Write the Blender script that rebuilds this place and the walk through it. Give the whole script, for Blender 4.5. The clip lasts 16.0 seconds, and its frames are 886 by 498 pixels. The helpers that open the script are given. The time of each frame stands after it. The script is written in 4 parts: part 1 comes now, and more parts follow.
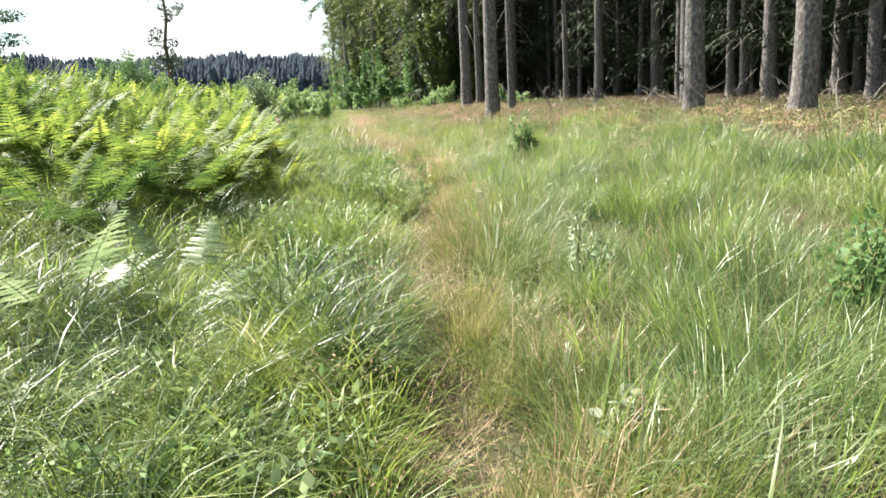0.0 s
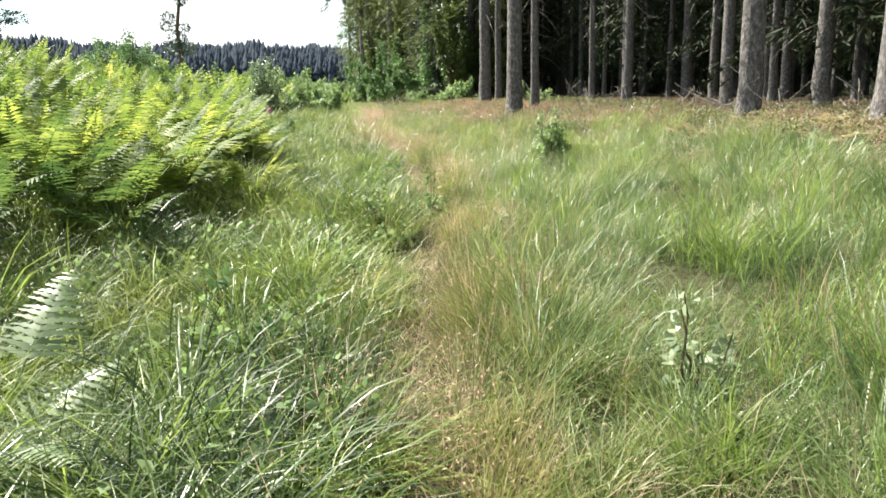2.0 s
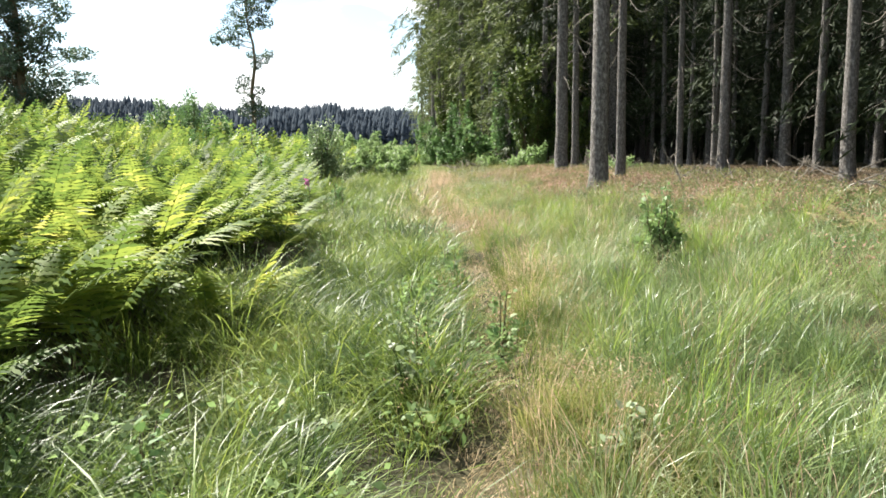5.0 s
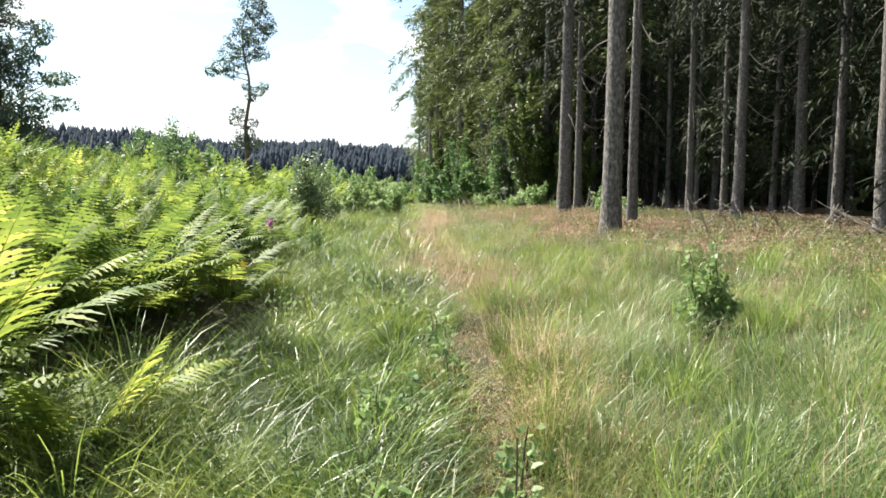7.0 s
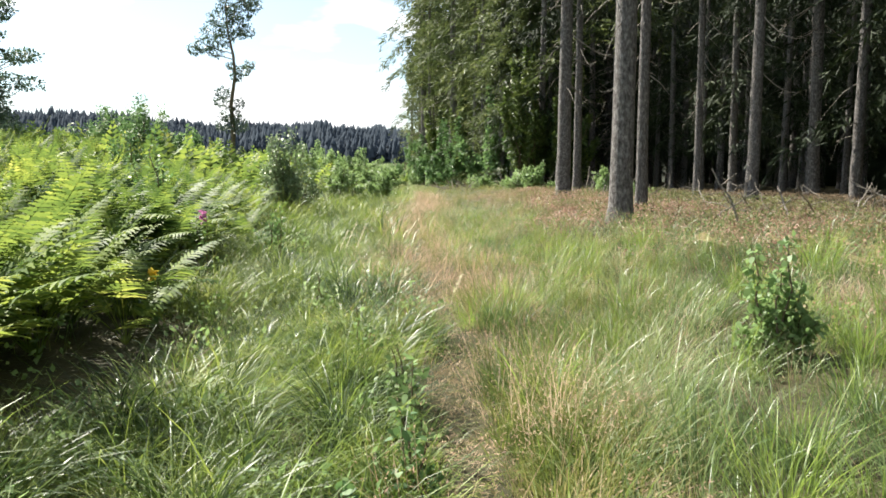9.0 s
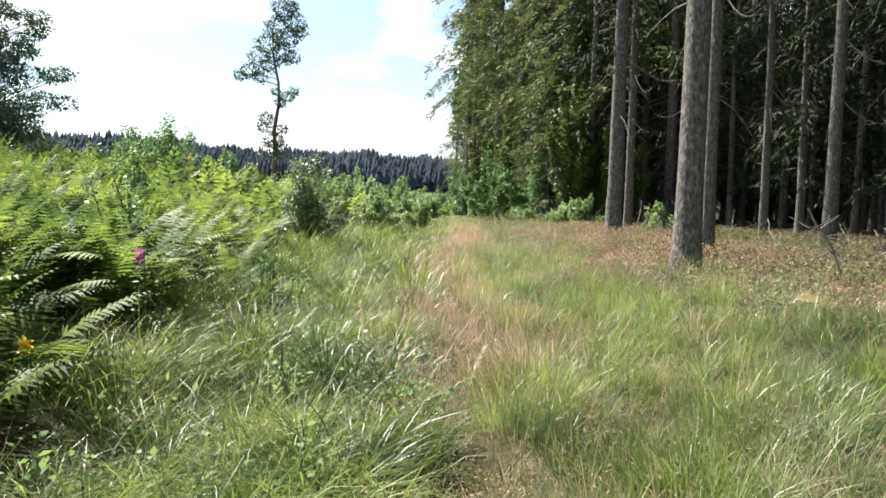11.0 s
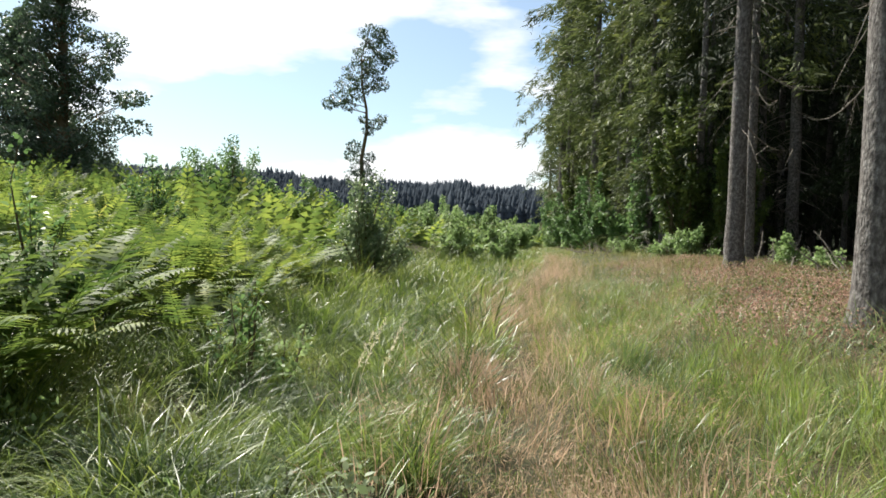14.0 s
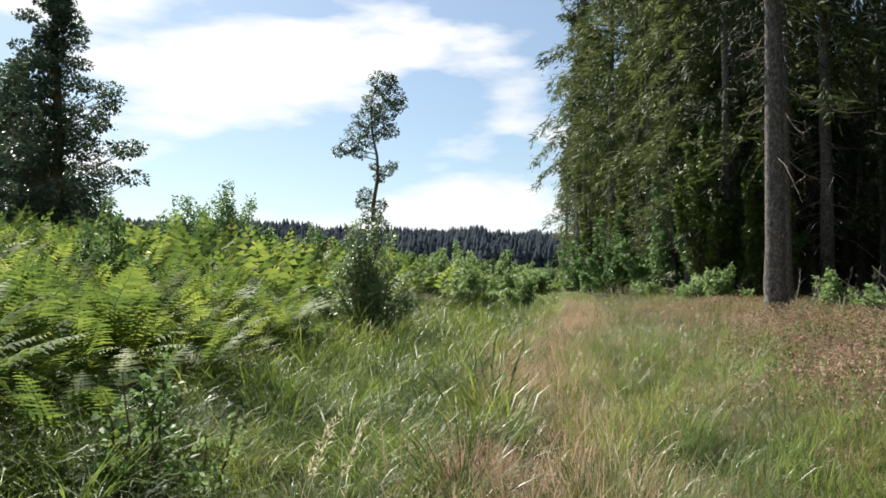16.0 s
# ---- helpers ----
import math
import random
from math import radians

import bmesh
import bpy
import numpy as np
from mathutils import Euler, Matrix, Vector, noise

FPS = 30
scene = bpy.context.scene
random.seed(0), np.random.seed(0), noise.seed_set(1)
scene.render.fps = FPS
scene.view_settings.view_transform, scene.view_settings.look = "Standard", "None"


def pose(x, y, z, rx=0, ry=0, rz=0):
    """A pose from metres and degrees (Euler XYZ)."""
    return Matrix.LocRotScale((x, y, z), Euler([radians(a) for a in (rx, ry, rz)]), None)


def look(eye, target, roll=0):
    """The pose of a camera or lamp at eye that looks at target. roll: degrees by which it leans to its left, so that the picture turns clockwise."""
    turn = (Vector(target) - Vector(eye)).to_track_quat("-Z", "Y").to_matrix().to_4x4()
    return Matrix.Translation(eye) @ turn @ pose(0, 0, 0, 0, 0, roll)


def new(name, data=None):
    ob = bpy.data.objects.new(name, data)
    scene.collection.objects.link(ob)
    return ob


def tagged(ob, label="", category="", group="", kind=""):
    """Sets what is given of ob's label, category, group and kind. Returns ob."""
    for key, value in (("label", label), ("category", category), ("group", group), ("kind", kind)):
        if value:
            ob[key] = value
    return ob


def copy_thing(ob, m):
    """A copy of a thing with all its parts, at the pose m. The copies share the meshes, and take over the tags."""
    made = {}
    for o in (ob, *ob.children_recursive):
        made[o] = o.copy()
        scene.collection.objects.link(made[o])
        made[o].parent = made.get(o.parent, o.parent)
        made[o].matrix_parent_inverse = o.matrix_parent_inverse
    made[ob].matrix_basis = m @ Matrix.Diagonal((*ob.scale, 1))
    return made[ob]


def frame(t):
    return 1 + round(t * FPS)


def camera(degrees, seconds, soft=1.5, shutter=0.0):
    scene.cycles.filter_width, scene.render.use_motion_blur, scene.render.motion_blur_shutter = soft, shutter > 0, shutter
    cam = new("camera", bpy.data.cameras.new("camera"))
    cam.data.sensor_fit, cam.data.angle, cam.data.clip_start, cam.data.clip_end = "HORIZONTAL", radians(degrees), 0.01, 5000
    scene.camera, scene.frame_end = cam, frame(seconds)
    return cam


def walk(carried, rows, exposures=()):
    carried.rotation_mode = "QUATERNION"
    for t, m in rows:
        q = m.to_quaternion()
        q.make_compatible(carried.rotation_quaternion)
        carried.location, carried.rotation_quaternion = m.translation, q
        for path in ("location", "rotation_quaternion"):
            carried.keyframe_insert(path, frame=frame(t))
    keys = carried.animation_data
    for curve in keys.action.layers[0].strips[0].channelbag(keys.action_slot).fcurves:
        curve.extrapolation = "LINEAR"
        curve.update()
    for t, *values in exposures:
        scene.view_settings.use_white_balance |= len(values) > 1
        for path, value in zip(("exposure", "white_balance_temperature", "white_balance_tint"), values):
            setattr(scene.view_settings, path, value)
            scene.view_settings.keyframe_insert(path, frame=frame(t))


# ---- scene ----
# ---- camera and walk ----
cam = camera(62.0, 16.0, soft=1.65)
PATH = [
    (0, (0.393, 2.930, 1.417), (0.273, 6.842, 0.591), -3.3),
    (0.5, (0.400, 3.433, 1.411), (0.206, 7.335, 0.555), -2.2),
    (1, (0.335, 3.961, 1.407), (0.183, 7.877, 0.601), -2.3),
    (1.5, (0.334, 4.516, 1.343), (0.196, 8.436, 0.555), -1.6),
    (2, (0.354, 5.001, 1.355), (0.170, 8.905, 0.509), -1.5),
    (2.5, (0.309, 5.447, 1.365), (-0.013, 9.339, 0.499), -0.5),
    (3, (0.289, 5.763, 1.396), (-0.099, 9.657, 0.572), -0.9),
    (3.5, (0.330, 6.304, 1.411), (-0.172, 10.210, 0.703), -0.8),
    (4, (0.259, 6.642, 1.427), (-0.285, 10.540, 0.715), -0.2),
    (4.5, (0.170, 7.172, 1.463), (-0.360, 11.092, 0.875), -1.7),
    (5, (0.185, 7.723, 1.455), (-0.363, 11.651, 0.941), -0.8),
    (5.2, (0.169, 7.910, 1.465), (-0.349, 11.849, 0.989), -0.5),
    (7.3, (-0.035, 9.971, 1.476), (-0.561, 13.923, 1.165), 0.6),
    (7.5, (-0.035, 10.171, 1.459), (-0.579, 14.121, 1.141), 0.1),
    (8, (-0.030, 10.678, 1.461), (-0.604, 14.620, 1.099), 0.6),
    (8.5, (-0.079, 11.163, 1.437), (-0.631, 15.101, 1.015), 0.7),
    (8.7, (-0.099, 11.331, 1.460), (-0.593, 15.279, 1.042), 0.0),
    (10.8, (-0.173, 13.441, 1.513), (-0.875, 17.369, 1.229), 1.2),
    (11, (-0.189, 13.615, 1.507), (-0.926, 17.539, 1.253), 1.4),
    (11.5, (-0.293, 14.080, 1.509), (-1.117, 17.988, 1.273), 1.5),
    (12, (-0.367, 14.538, 1.489), (-1.237, 18.438, 1.325), 1.0),
    (12.5, (-0.398, 15.102, 1.486), (-1.344, 18.982, 1.254), 1.9),
    (13, (-0.512, 15.609, 1.464), (-1.466, 19.487, 1.274), 1.2),
    (13.5, (-0.529, 16.069, 1.439), (-1.557, 19.933, 1.311), 0.7),
    (14, (-0.556, 16.693, 1.444), (-1.788, 20.497, 1.346), 1.7),
    (14.5, (-0.667, 17.169, 1.450), (-1.973, 20.947, 1.341), 1.1),
    (15, (-0.746, 17.671, 1.450), (-2.164, 21.411, 1.450), 0.9),
    (15.5, (-0.790, 18.034, 1.442), (-2.266, 21.752, 1.474), 0.8),
    (16, (-0.922, 18.425, 1.429), (-2.246, 22.197, 1.585), 0.2),
]
EXPOSURES = [(0.0, 1.14), (1.5, 1.06), (5.0, 0.99), (8.5, 0.86), (12.5, 0.62), (16.0, 0.12)]
walk(cam, [(t, look(eye, target, roll)) for t, eye, target, roll in PATH], EXPOSURES)

# ---- sky, sun and exposure ----
SUN_AZ, SUN_EL = radians(54), radians(46)
world = bpy.data.worlds.new("summer_sky")
scene.world = world
world.use_nodes = True
wn, wl = world.node_tree.nodes, world.node_tree.links
sky = wn.new("ShaderNodeTexSky")
sky.sky_type = 'NISHITA'
sky.sun_disc = False
sky.sun_elevation = SUN_EL
sky.sun_rotation = 2 * math.pi - SUN_AZ
sky.air_density, sky.dust_density, sky.ozone_density = 1.0, 0.8, 1.2
wtc = wn.new("ShaderNodeTexCoord")
wmap = wn.new("ShaderNodeMapping")
wmap.inputs["Scale"].default_value = (1.0, 1.0, 3.2)
wnoise = wn.new("ShaderNodeTexNoise")
wnoise.inputs["Scale"].default_value = 2.6
wnoise.inputs["Detail"].default_value = 7.0
wnoise.inputs["Roughness"].default_value = 0.5
wramp = wn.new("ShaderNodeValToRGB")
wramp.color_ramp.elements[0].position = 0.50
wramp.color_ramp.elements[1].position = 0.58
wramp.color_ramp.elements[0].color = (0.12, 0.12, 0.12, 1)
wmix = wn.new("ShaderNodeMixRGB")
wmix.inputs[2].default_value = (19.0, 19.2, 19.5, 1)
wl.new(wtc.outputs["Generated"], wmap.inputs[0])
wl.new(wmap.outputs[0], wnoise.inputs["Vector"])
wl.new(wnoise.outputs["Fac"], wramp.inputs[0])
wl.new(wramp.outputs[0], wmix.inputs[0])
wgain = wn.new("ShaderNodeMixRGB")
wgain.blend_type = 'MULTIPLY'
wgain.inputs[0].default_value = 1.0
wgain.inputs[2].default_value = (1.85, 2.08, 2.15, 1)
wl.new(sky.outputs[0], wgain.inputs[1])
wl.new(wgain.outputs[0], wmix.inputs[1])
wl.new(wmix.outputs[0], wn["Background"].inputs[0])
wn["Background"].inputs[1].default_value = 0.052

sun = new("sun", bpy.data.lights.new("sun", "SUN"))
sun.data.energy, sun.data.angle, sun.data.color = 9.0, radians(0.53), (1.0, 0.94, 0.84)
sun.matrix_world = look((-40 * math.sin(SUN_AZ), 40 * math.cos(SUN_AZ), 40 * math.tan(SUN_EL)), (0, 0, 0))

# ---- materials ----
def nodes_of(name):
    m = bpy.data.materials.new(name)
    m.use_nodes = True
    return m, m.node_tree.nodes, m.node_tree.links


def ramp_node(n, stops):
    r = n.new("ShaderNodeValToRGB")
    e = r.color_ramp.elements
    while len(e) < len(stops):
        e.new(0.5)
    for el, (p, c) in zip(e, stops):
        el.position, el.color = p, (*c, 1)
    return r


def leaf_mat(name, stops, rough=0.45, trans=0.35, patch=1.2, spec=0.5, hue=0.49, clump=6.0):
    """Leaf or blade: colour varies from piece to piece and in patches over the ground; thin, so light comes through."""
    m, n, l = nodes_of(name)
    p = n["Principled BSDF"]
    p.inputs["Roughness"].default_value = rough
    p.inputs["Specular IOR Level"].default_value = spec
    geo = n.new("ShaderNodeNewGeometry")
    noi = n.new("ShaderNodeTexNoise")
    noi.inputs["Scale"].default_value = patch
    noi.inputs["Detail"].default_value = 3
    l.new(geo.outputs["Position"], noi.inputs["Vector"])
    mx = n.new("ShaderNodeMath")
    mx.operation = 'MULTIPLY_ADD'
    mx.inputs[1].default_value = 0.42
    l.new(geo.outputs["Random Per Island"], mx.inputs[0])
    sc = n.new("ShaderNodeMath")
    sc.operation = 'MULTIPLY_ADD'
    sc.inputs[1].default_value = 1.6
    fine = n.new("ShaderNodeTexNoise")
    fine.inputs["Scale"].default_value, fine.inputs["Detail"].default_value = clump, 1
    l.new(geo.outputs["Position"], fine.inputs["Vector"])
    fs = n.new("ShaderNodeMath")
    fs.operation = 'MULTIPLY_ADD'
    fs.inputs[1].default_value, fs.inputs[2].default_value = 1.05, -1.14
    l.new(fine.outputs["Fac"], fs.inputs[0])
    l.new(fs.outputs[0], sc.inputs[2])
    l.new(noi.outputs["Fac"], sc.inputs[0])
    l.new(sc.outputs[0], mx.inputs[2])
    r = ramp_node(n, stops)
    l.new(mx.outputs[0], r.inputs[0])
    l.new(r.outputs[0], p.inputs["Base Color"])
    tr = n.new("ShaderNodeBsdfTranslucent")
    hs = n.new("ShaderNodeHueSaturation")
    hs.inputs["Saturation"].default_value, hs.inputs["Value"].default_value = 1.0, 1.45
    hs.inputs["Hue"].default_value = hue
    l.new(r.outputs[0], hs.inputs["Color"])
    l.new(hs.outputs[0], tr.inputs["Color"])
    mix = n.new("ShaderNodeMixShader")
    mix.inputs[0].default_value = trans
    l.new(p.outputs[0], mix.inputs[1])
    l.new(tr.outputs[0], mix.inputs[2])
    l.new(mix.outputs[0], n["Material Output"].inputs[0])
    return m


def rough_mat(name, stops, scale=6.0, stretch=(1, 1, 1), rough=0.9, bump=0.4, bump_scale=25.0, object_space=True):
    """Bark, soil and dead wood: two scales of noise, with relief."""
    m, n, l = nodes_of(name)
    p = n["Principled BSDF"]
    p.inputs["Roughness"].default_value = rough
    p.inputs["Specular IOR Level"].default_value = 0.2
    tc = n.new("ShaderNodeTexCoord")
    mp = n.new("ShaderNodeMapping")
    mp.inputs["Scale"].default_value = stretch
    l.new(tc.outputs["Object"], mp.inputs[0])
    a = n.new("ShaderNodeTexNoise")
    a.inputs["Scale"].default_value, a.inputs["Detail"].default_value = scale, 6
    a.inputs["Roughness"].default_value = 0.65
    l.new(mp.outputs[0], a.inputs["Vector"])
    r = ramp_node(n, stops)
    l.new(a.outputs["Fac"], r.inputs[0])
    l.new(r.outputs[0], p.inputs["Base Color"])
    b = n.new("ShaderNodeTexNoise")
    b.inputs["Scale"].default_value, b.inputs["Detail"].default_value = bump_scale, 5
    l.new(mp.outputs[0], b.inputs["Vector"])
    bp = n.new("ShaderNodeBump")
    bp.inputs["Strength"].default_value, bp.inputs["Distance"].default_value = bump, 0.03
    l.new(b.outputs["Fac"], bp.inputs["Height"])
    l.new(bp.outputs[0], p.inputs["Normal"])
    return m


def ground_mat():
    """Dark soil and litter near by; the far clearing is under a green sward."""
    m = rough_mat("soil_and_litter", [(0.3, (0.022, 0.022, 0.011)), (0.5, (0.05, 0.046, 0.022)), (0.7, (0.10, 0.082, 0.045))], 1.6, bump=0.8)
    n, l = m.node_tree.nodes, m.node_tree.links
    geo, sep, mr = n.new("ShaderNodeNewGeometry"), n.new("ShaderNodeSeparateXYZ"), n.new("ShaderNodeMapRange")
    mr.inputs["From Min"].default_value, mr.inputs["From Max"].default_value = 48, 75
    noi = n.new("ShaderNodeTexNoise")
    noi.inputs["Scale"].default_value, noi.inputs["Detail"].default_value = 0.35, 8
    sward = ramp_node(n, [(0.35, (0.06, 0.095, 0.03)), (0.65, (0.13, 0.15, 0.06))])
    mix = n.new("ShaderNodeMixRGB")
    base = n["Principled BSDF"].inputs["Base Color"]
    old = base.links[0].from_socket
    l.new(geo.outputs["Position"], sep.inputs[0])
    l.new(geo.outputs["Position"], noi.inputs["Vector"])
    l.new(sep.outputs["Y"], mr.inputs["Value"])
    l.new(noi.outputs["Fac"], sward.inputs[0])
    open_v, open_r, both = n.new("ShaderNodeMath"), n.new("ShaderNodeMapRange"), n.new("ShaderNodeMath")
    open_v.operation, both.operation = 'MULTIPLY_ADD', 'MULTIPLY'
    open_v.inputs[1].default_value = 0.22
    open_r.inputs["From Min"].default_value, open_r.inputs["From Max"].default_value = 8.0, 6.0
    l.new(sep.outputs["Y"], open_v.inputs[0])
    l.new(sep.outputs["X"], open_v.inputs[2])
    l.new(open_v.outputs[0], open_r.inputs["Value"])
    l.new(mr.outputs[0], both.inputs[0])
    l.new(open_r.outputs[0], both.inputs[1])
    l.new(both.outputs[0], mix.inputs[0])
    l.new(old, mix.inputs[1])
    l.new(sward.outputs[0], mix.inputs[2])
    l.new(mix.outputs[0], base)
    return m


M_SOIL = ground_mat()
M_BARK = rough_mat("spruce_bark", [(0.30, (0.034, 0.030, 0.028)), (0.5, (0.105, 0.097, 0.090)), (0.70, (0.24, 0.23, 0.215))], 18.0, (1, 1, 0.6), bump=1.0, bump_scale=30)
M_TWIG = rough_mat("dead_twig_wood", [(0.3, (0.10, 0.085, 0.07)), (0.7, (0.26, 0.235, 0.20))], 12.0)
M_STEM = rough_mat("brown_stem", [(0.3, (0.06, 0.05, 0.03)), (0.7, (0.15, 0.12, 0.07))], 14.0)
M_GRASS_LUSH = leaf_mat("lush_meadow_grass", [(0.0, (0.026, 0.054, 0.012)), (0.35, (0.096, 0.150, 0.028)), (0.7, (0.212, 0.270, 0.052)), (0.92, (0.32, 0.335, 0.115)), (1.0, (0.47, 0.42, 0.27))], 0.42, 0.37, 1.1, 0.27)
M_SEDGE = leaf_mat("glossy_sedge", [(0.0, (0.014, 0.034, 0.010)), (0.45, (0.044, 0.084, 0.019)), (0.8, (0.110, 0.160, 0.036)), (1.0, (0.23, 0.27, 0.10))], 0.38, 0.26, 1.1, 0.34)
M_LEAF_EDGE = leaf_mat("yellow_green_leaves", [(0.0, (0.035, 0.062, 0.014)), (0.5, (0.075, 0.115, 0.025)), (1.0, (0.16, 0.205, 0.05))], 0.5, 0.34, 0.7, 0.3, 0.49, 2.0)
# the willow's own pale leaves, and the sun sheen painted on drooping fern fronds
M_WILLOW_AND_SHEEN = leaf_mat("willow_leaves_and_fern_sheen", [(0.0, (0.085, 0.14, 0.06)), (0.5, (0.16, 0.225, 0.105)), (1.0, (0.28, 0.34, 0.19))], 0.42, 0.34, 1.0, 0.4)
M_BILBERRY = leaf_mat("dull_bilberry_leaves", [(0.0, (0.075, 0.095, 0.034)), (0.5, (0.145, 0.155, 0.060)), (1.0, (0.26, 0.23, 0.11))], 0.55, 0.36, 1.0, 0.25)
M_GRASS_VIVID = leaf_mat("vivid_grass", [(0.0, (0.095, 0.150, 0.032)), (0.5, (0.179, 0.260, 0.051)), (1.0, (0.294, 0.340, 0.098))], 0.42, 0.42, 1.1, 0.35)
M_GRASS_TAN = leaf_mat("olive_tan_grass", [(0.0, (0.055, 0.090, 0.020)), (0.4, (0.145, 0.180, 0.042)), (0.72, (0.255, 0.230, 0.095)), (1.0, (0.46, 0.36, 0.24))], 0.5, 0.38, 1.1, 0.3)
M_GRASS_PATH = leaf_mat("trodden_straw_grass", [(0.0, (0.20, 0.16, 0.08)), (0.5, (0.38, 0.29, 0.17)), (1.0, (0.55, 0.44, 0.30))], 0.6, 0.25, 1.5, 0.2, 0.5)
M_GRASS_GREY = leaf_mat("feathery_hair_grass", [(0.0, (0.048, 0.092, 0.030)), (0.4, (0.126, 0.188, 0.062)), (0.75, (0.247, 0.285, 0.136)), (1.0, (0.452, 0.41, 0.299))], 0.38, 0.37, 0.8, 0.42)
M_SEED = leaf_mat("pinkish_seed_heads", [(0.0, (0.26, 0.175, 0.11)), (0.5, (0.44, 0.315, 0.22)), (1.0, (0.58, 0.46, 0.35))], 0.6, 0.4, 0.8, 0.2, 0.5)
M_DRY = leaf_mat("withered_pink_grass", [(0.0, (0.10, 0.055, 0.04)), (0.5, (0.34, 0.205, 0.15)), (1.0, (0.62, 0.48, 0.39))], 0.65, 0.3, 1.2, 0.2, 0.5)
M_FERN = leaf_mat("bracken_green", [(0.0, (0.034, 0.070, 0.018)), (0.4, (0.103, 0.160, 0.033)), (0.75, (0.214, 0.270, 0.050)), (1.0, (0.374, 0.38, 0.094))], 0.55, 0.42, 0.5, 0.12, 0.49, 2.5)
M_FERN_OLD = leaf_mat("bracken_yellowing", [(0.0, (0.19, 0.165, 0.08)), (0.5, (0.34, 0.30, 0.15)), (1.0, (0.50, 0.44, 0.27))], 0.6, 0.35, 1.0, 0.2, 0.5)
# spruce needles in a shaded and a sunlit copy; light is put into the colours
M_NEEDLE_SHADED = leaf_mat("shaded_needle_copy", [(0.0, (0.010, 0.018, 0.008)), (0.5, (0.020, 0.032, 0.012)), (1.0, (0.040, 0.054, 0.019))], 0.65, 0.08, 0.4, 0.15, 0.49, 1.5)
M_NEEDLE_SUNLIT = leaf_mat("sunlit_needle_copy", [(0.0, (0.030, 0.046, 0.018)), (0.5, (0.082, 0.112, 0.036)), (1.0, (0.20, 0.23, 0.07))], 0.55, 0.3, 0.25, 0.2, 0.49, 1.2)
# aerial haze over the ridge is put into this blue-grey needle colour
M_NEEDLE_HAZED = leaf_mat("hazed_conifers", [(0.0, (0.032, 0.042, 0.054)), (0.5, (0.039, 0.051, 0.064)), (1.0, (0.047, 0.060, 0.072))], 0.95, 0.05, 0.02, 0.05)
M_LEAF = leaf_mat("shrub_leaves", [(0.0, (0.055, 0.115, 0.039)), (0.5, (0.100, 0.185, 0.060)), (1.0, (0.170, 0.260, 0.100))], 0.5, 0.36, 1.0, 0.3)
M_LEAF_LIGHT = leaf_mat("young_leaves", [(0.0, (0.120, 0.200, 0.068)), (0.5, (0.180, 0.270, 0.100)), (1.0, (0.270, 0.330, 0.180))], 0.52, 0.42, 1.0, 0.3)
M_LEAF_DARK = leaf_mat("broadleaf_crown", [(0.0, (0.022, 0.042, 0.024)), (0.5, (0.045, 0.08, 0.042)), (1.0, (0.10, 0.15, 0.075))], 0.42, 0.30, 0.5, 0.45, 0.49, 1.2)
M_DEAD = leaf_mat("dead_brown_grass", [(0.0, (0.10, 0.07, 0.045)), (0.5, (0.21, 0.155, 0.10)), (1.0, (0.38, 0.30, 0.20))], 0.65, 0.25, 1.2, 0.2, 0.5)
M_SILVER = leaf_mat("silvery_leaves", [(0.0, (0.16, 0.22, 0.11)), (0.5, (0.26, 0.31, 0.19)), (1.0, (0.42, 0.44, 0.33))], 0.45, 0.35, 1.0, 0.4)
M_PINK = leaf_mat("foxglove_pink", [(0.0, (0.30, 0.09, 0.20)), (1.0, (0.46, 0.19, 0.33))], 0.5, 0.3, 3.0)
M_YELLOW = leaf_mat("yellow_petals", [(0.0, (0.62, 0.45, 0.03)), (1.0, (0.78, 0.62, 0.08))], 0.5, 0.3, 3.0)
M_PALE = leaf_mat("pale_plumes", [(0.0, (0.50, 0.46, 0.30)), (1.0, (0.70, 0.66, 0.50))], 0.6, 0.35, 3.0)

# ---- plan: the path line, the fern edge, the forest edge and the lie of the land ----
PATH_LINE = np.array(((2.0, 0.45), (5.5, 0.24), (10.5, -0.04), (14.0, -0.28), (17.5, -0.74), (20.0, -1.15), (24.0, -2.15), (30.0, -3.42), (39.0, -4.75), (49.0, -6.2), (72.0, -10.6), (120.0, -20.0)))
FERN_LINE = np.array(((2.0, -5.5), (10.8, -4.6), (11.5, -2.55), (12.8, -2.5), (13.4, -3.1), (16.0, -3.2), (17.3, -3.7), (19.8, -4.35), (20.8, -4.8), (22.0, -5.2), (25.0, -5.9), (27.5, -6.2), (29.0, -7.0), (31.0, -7.9), (43.0, -9.0), (72.0, -14.0), (120.0, -24.0)))
WOOD_LINE = np.array(((-10.0, 10.0), (5.0, 8.6), (15.0, 6.4), (19.0, 5.2), (25.7, 1.3), (39.0, 0.7), (55.0, -2.6), (72.0, -7.0), (110.0, -16.5), (160.0, -24.0)))


def along(line, y):
    return np.interp(y, line[:, 0], line[:, 1])


def ease(v, a, b):
    s = np.clip((v - a) / (b - a), 0, 1)
    return s * s * (3 - 2 * s)


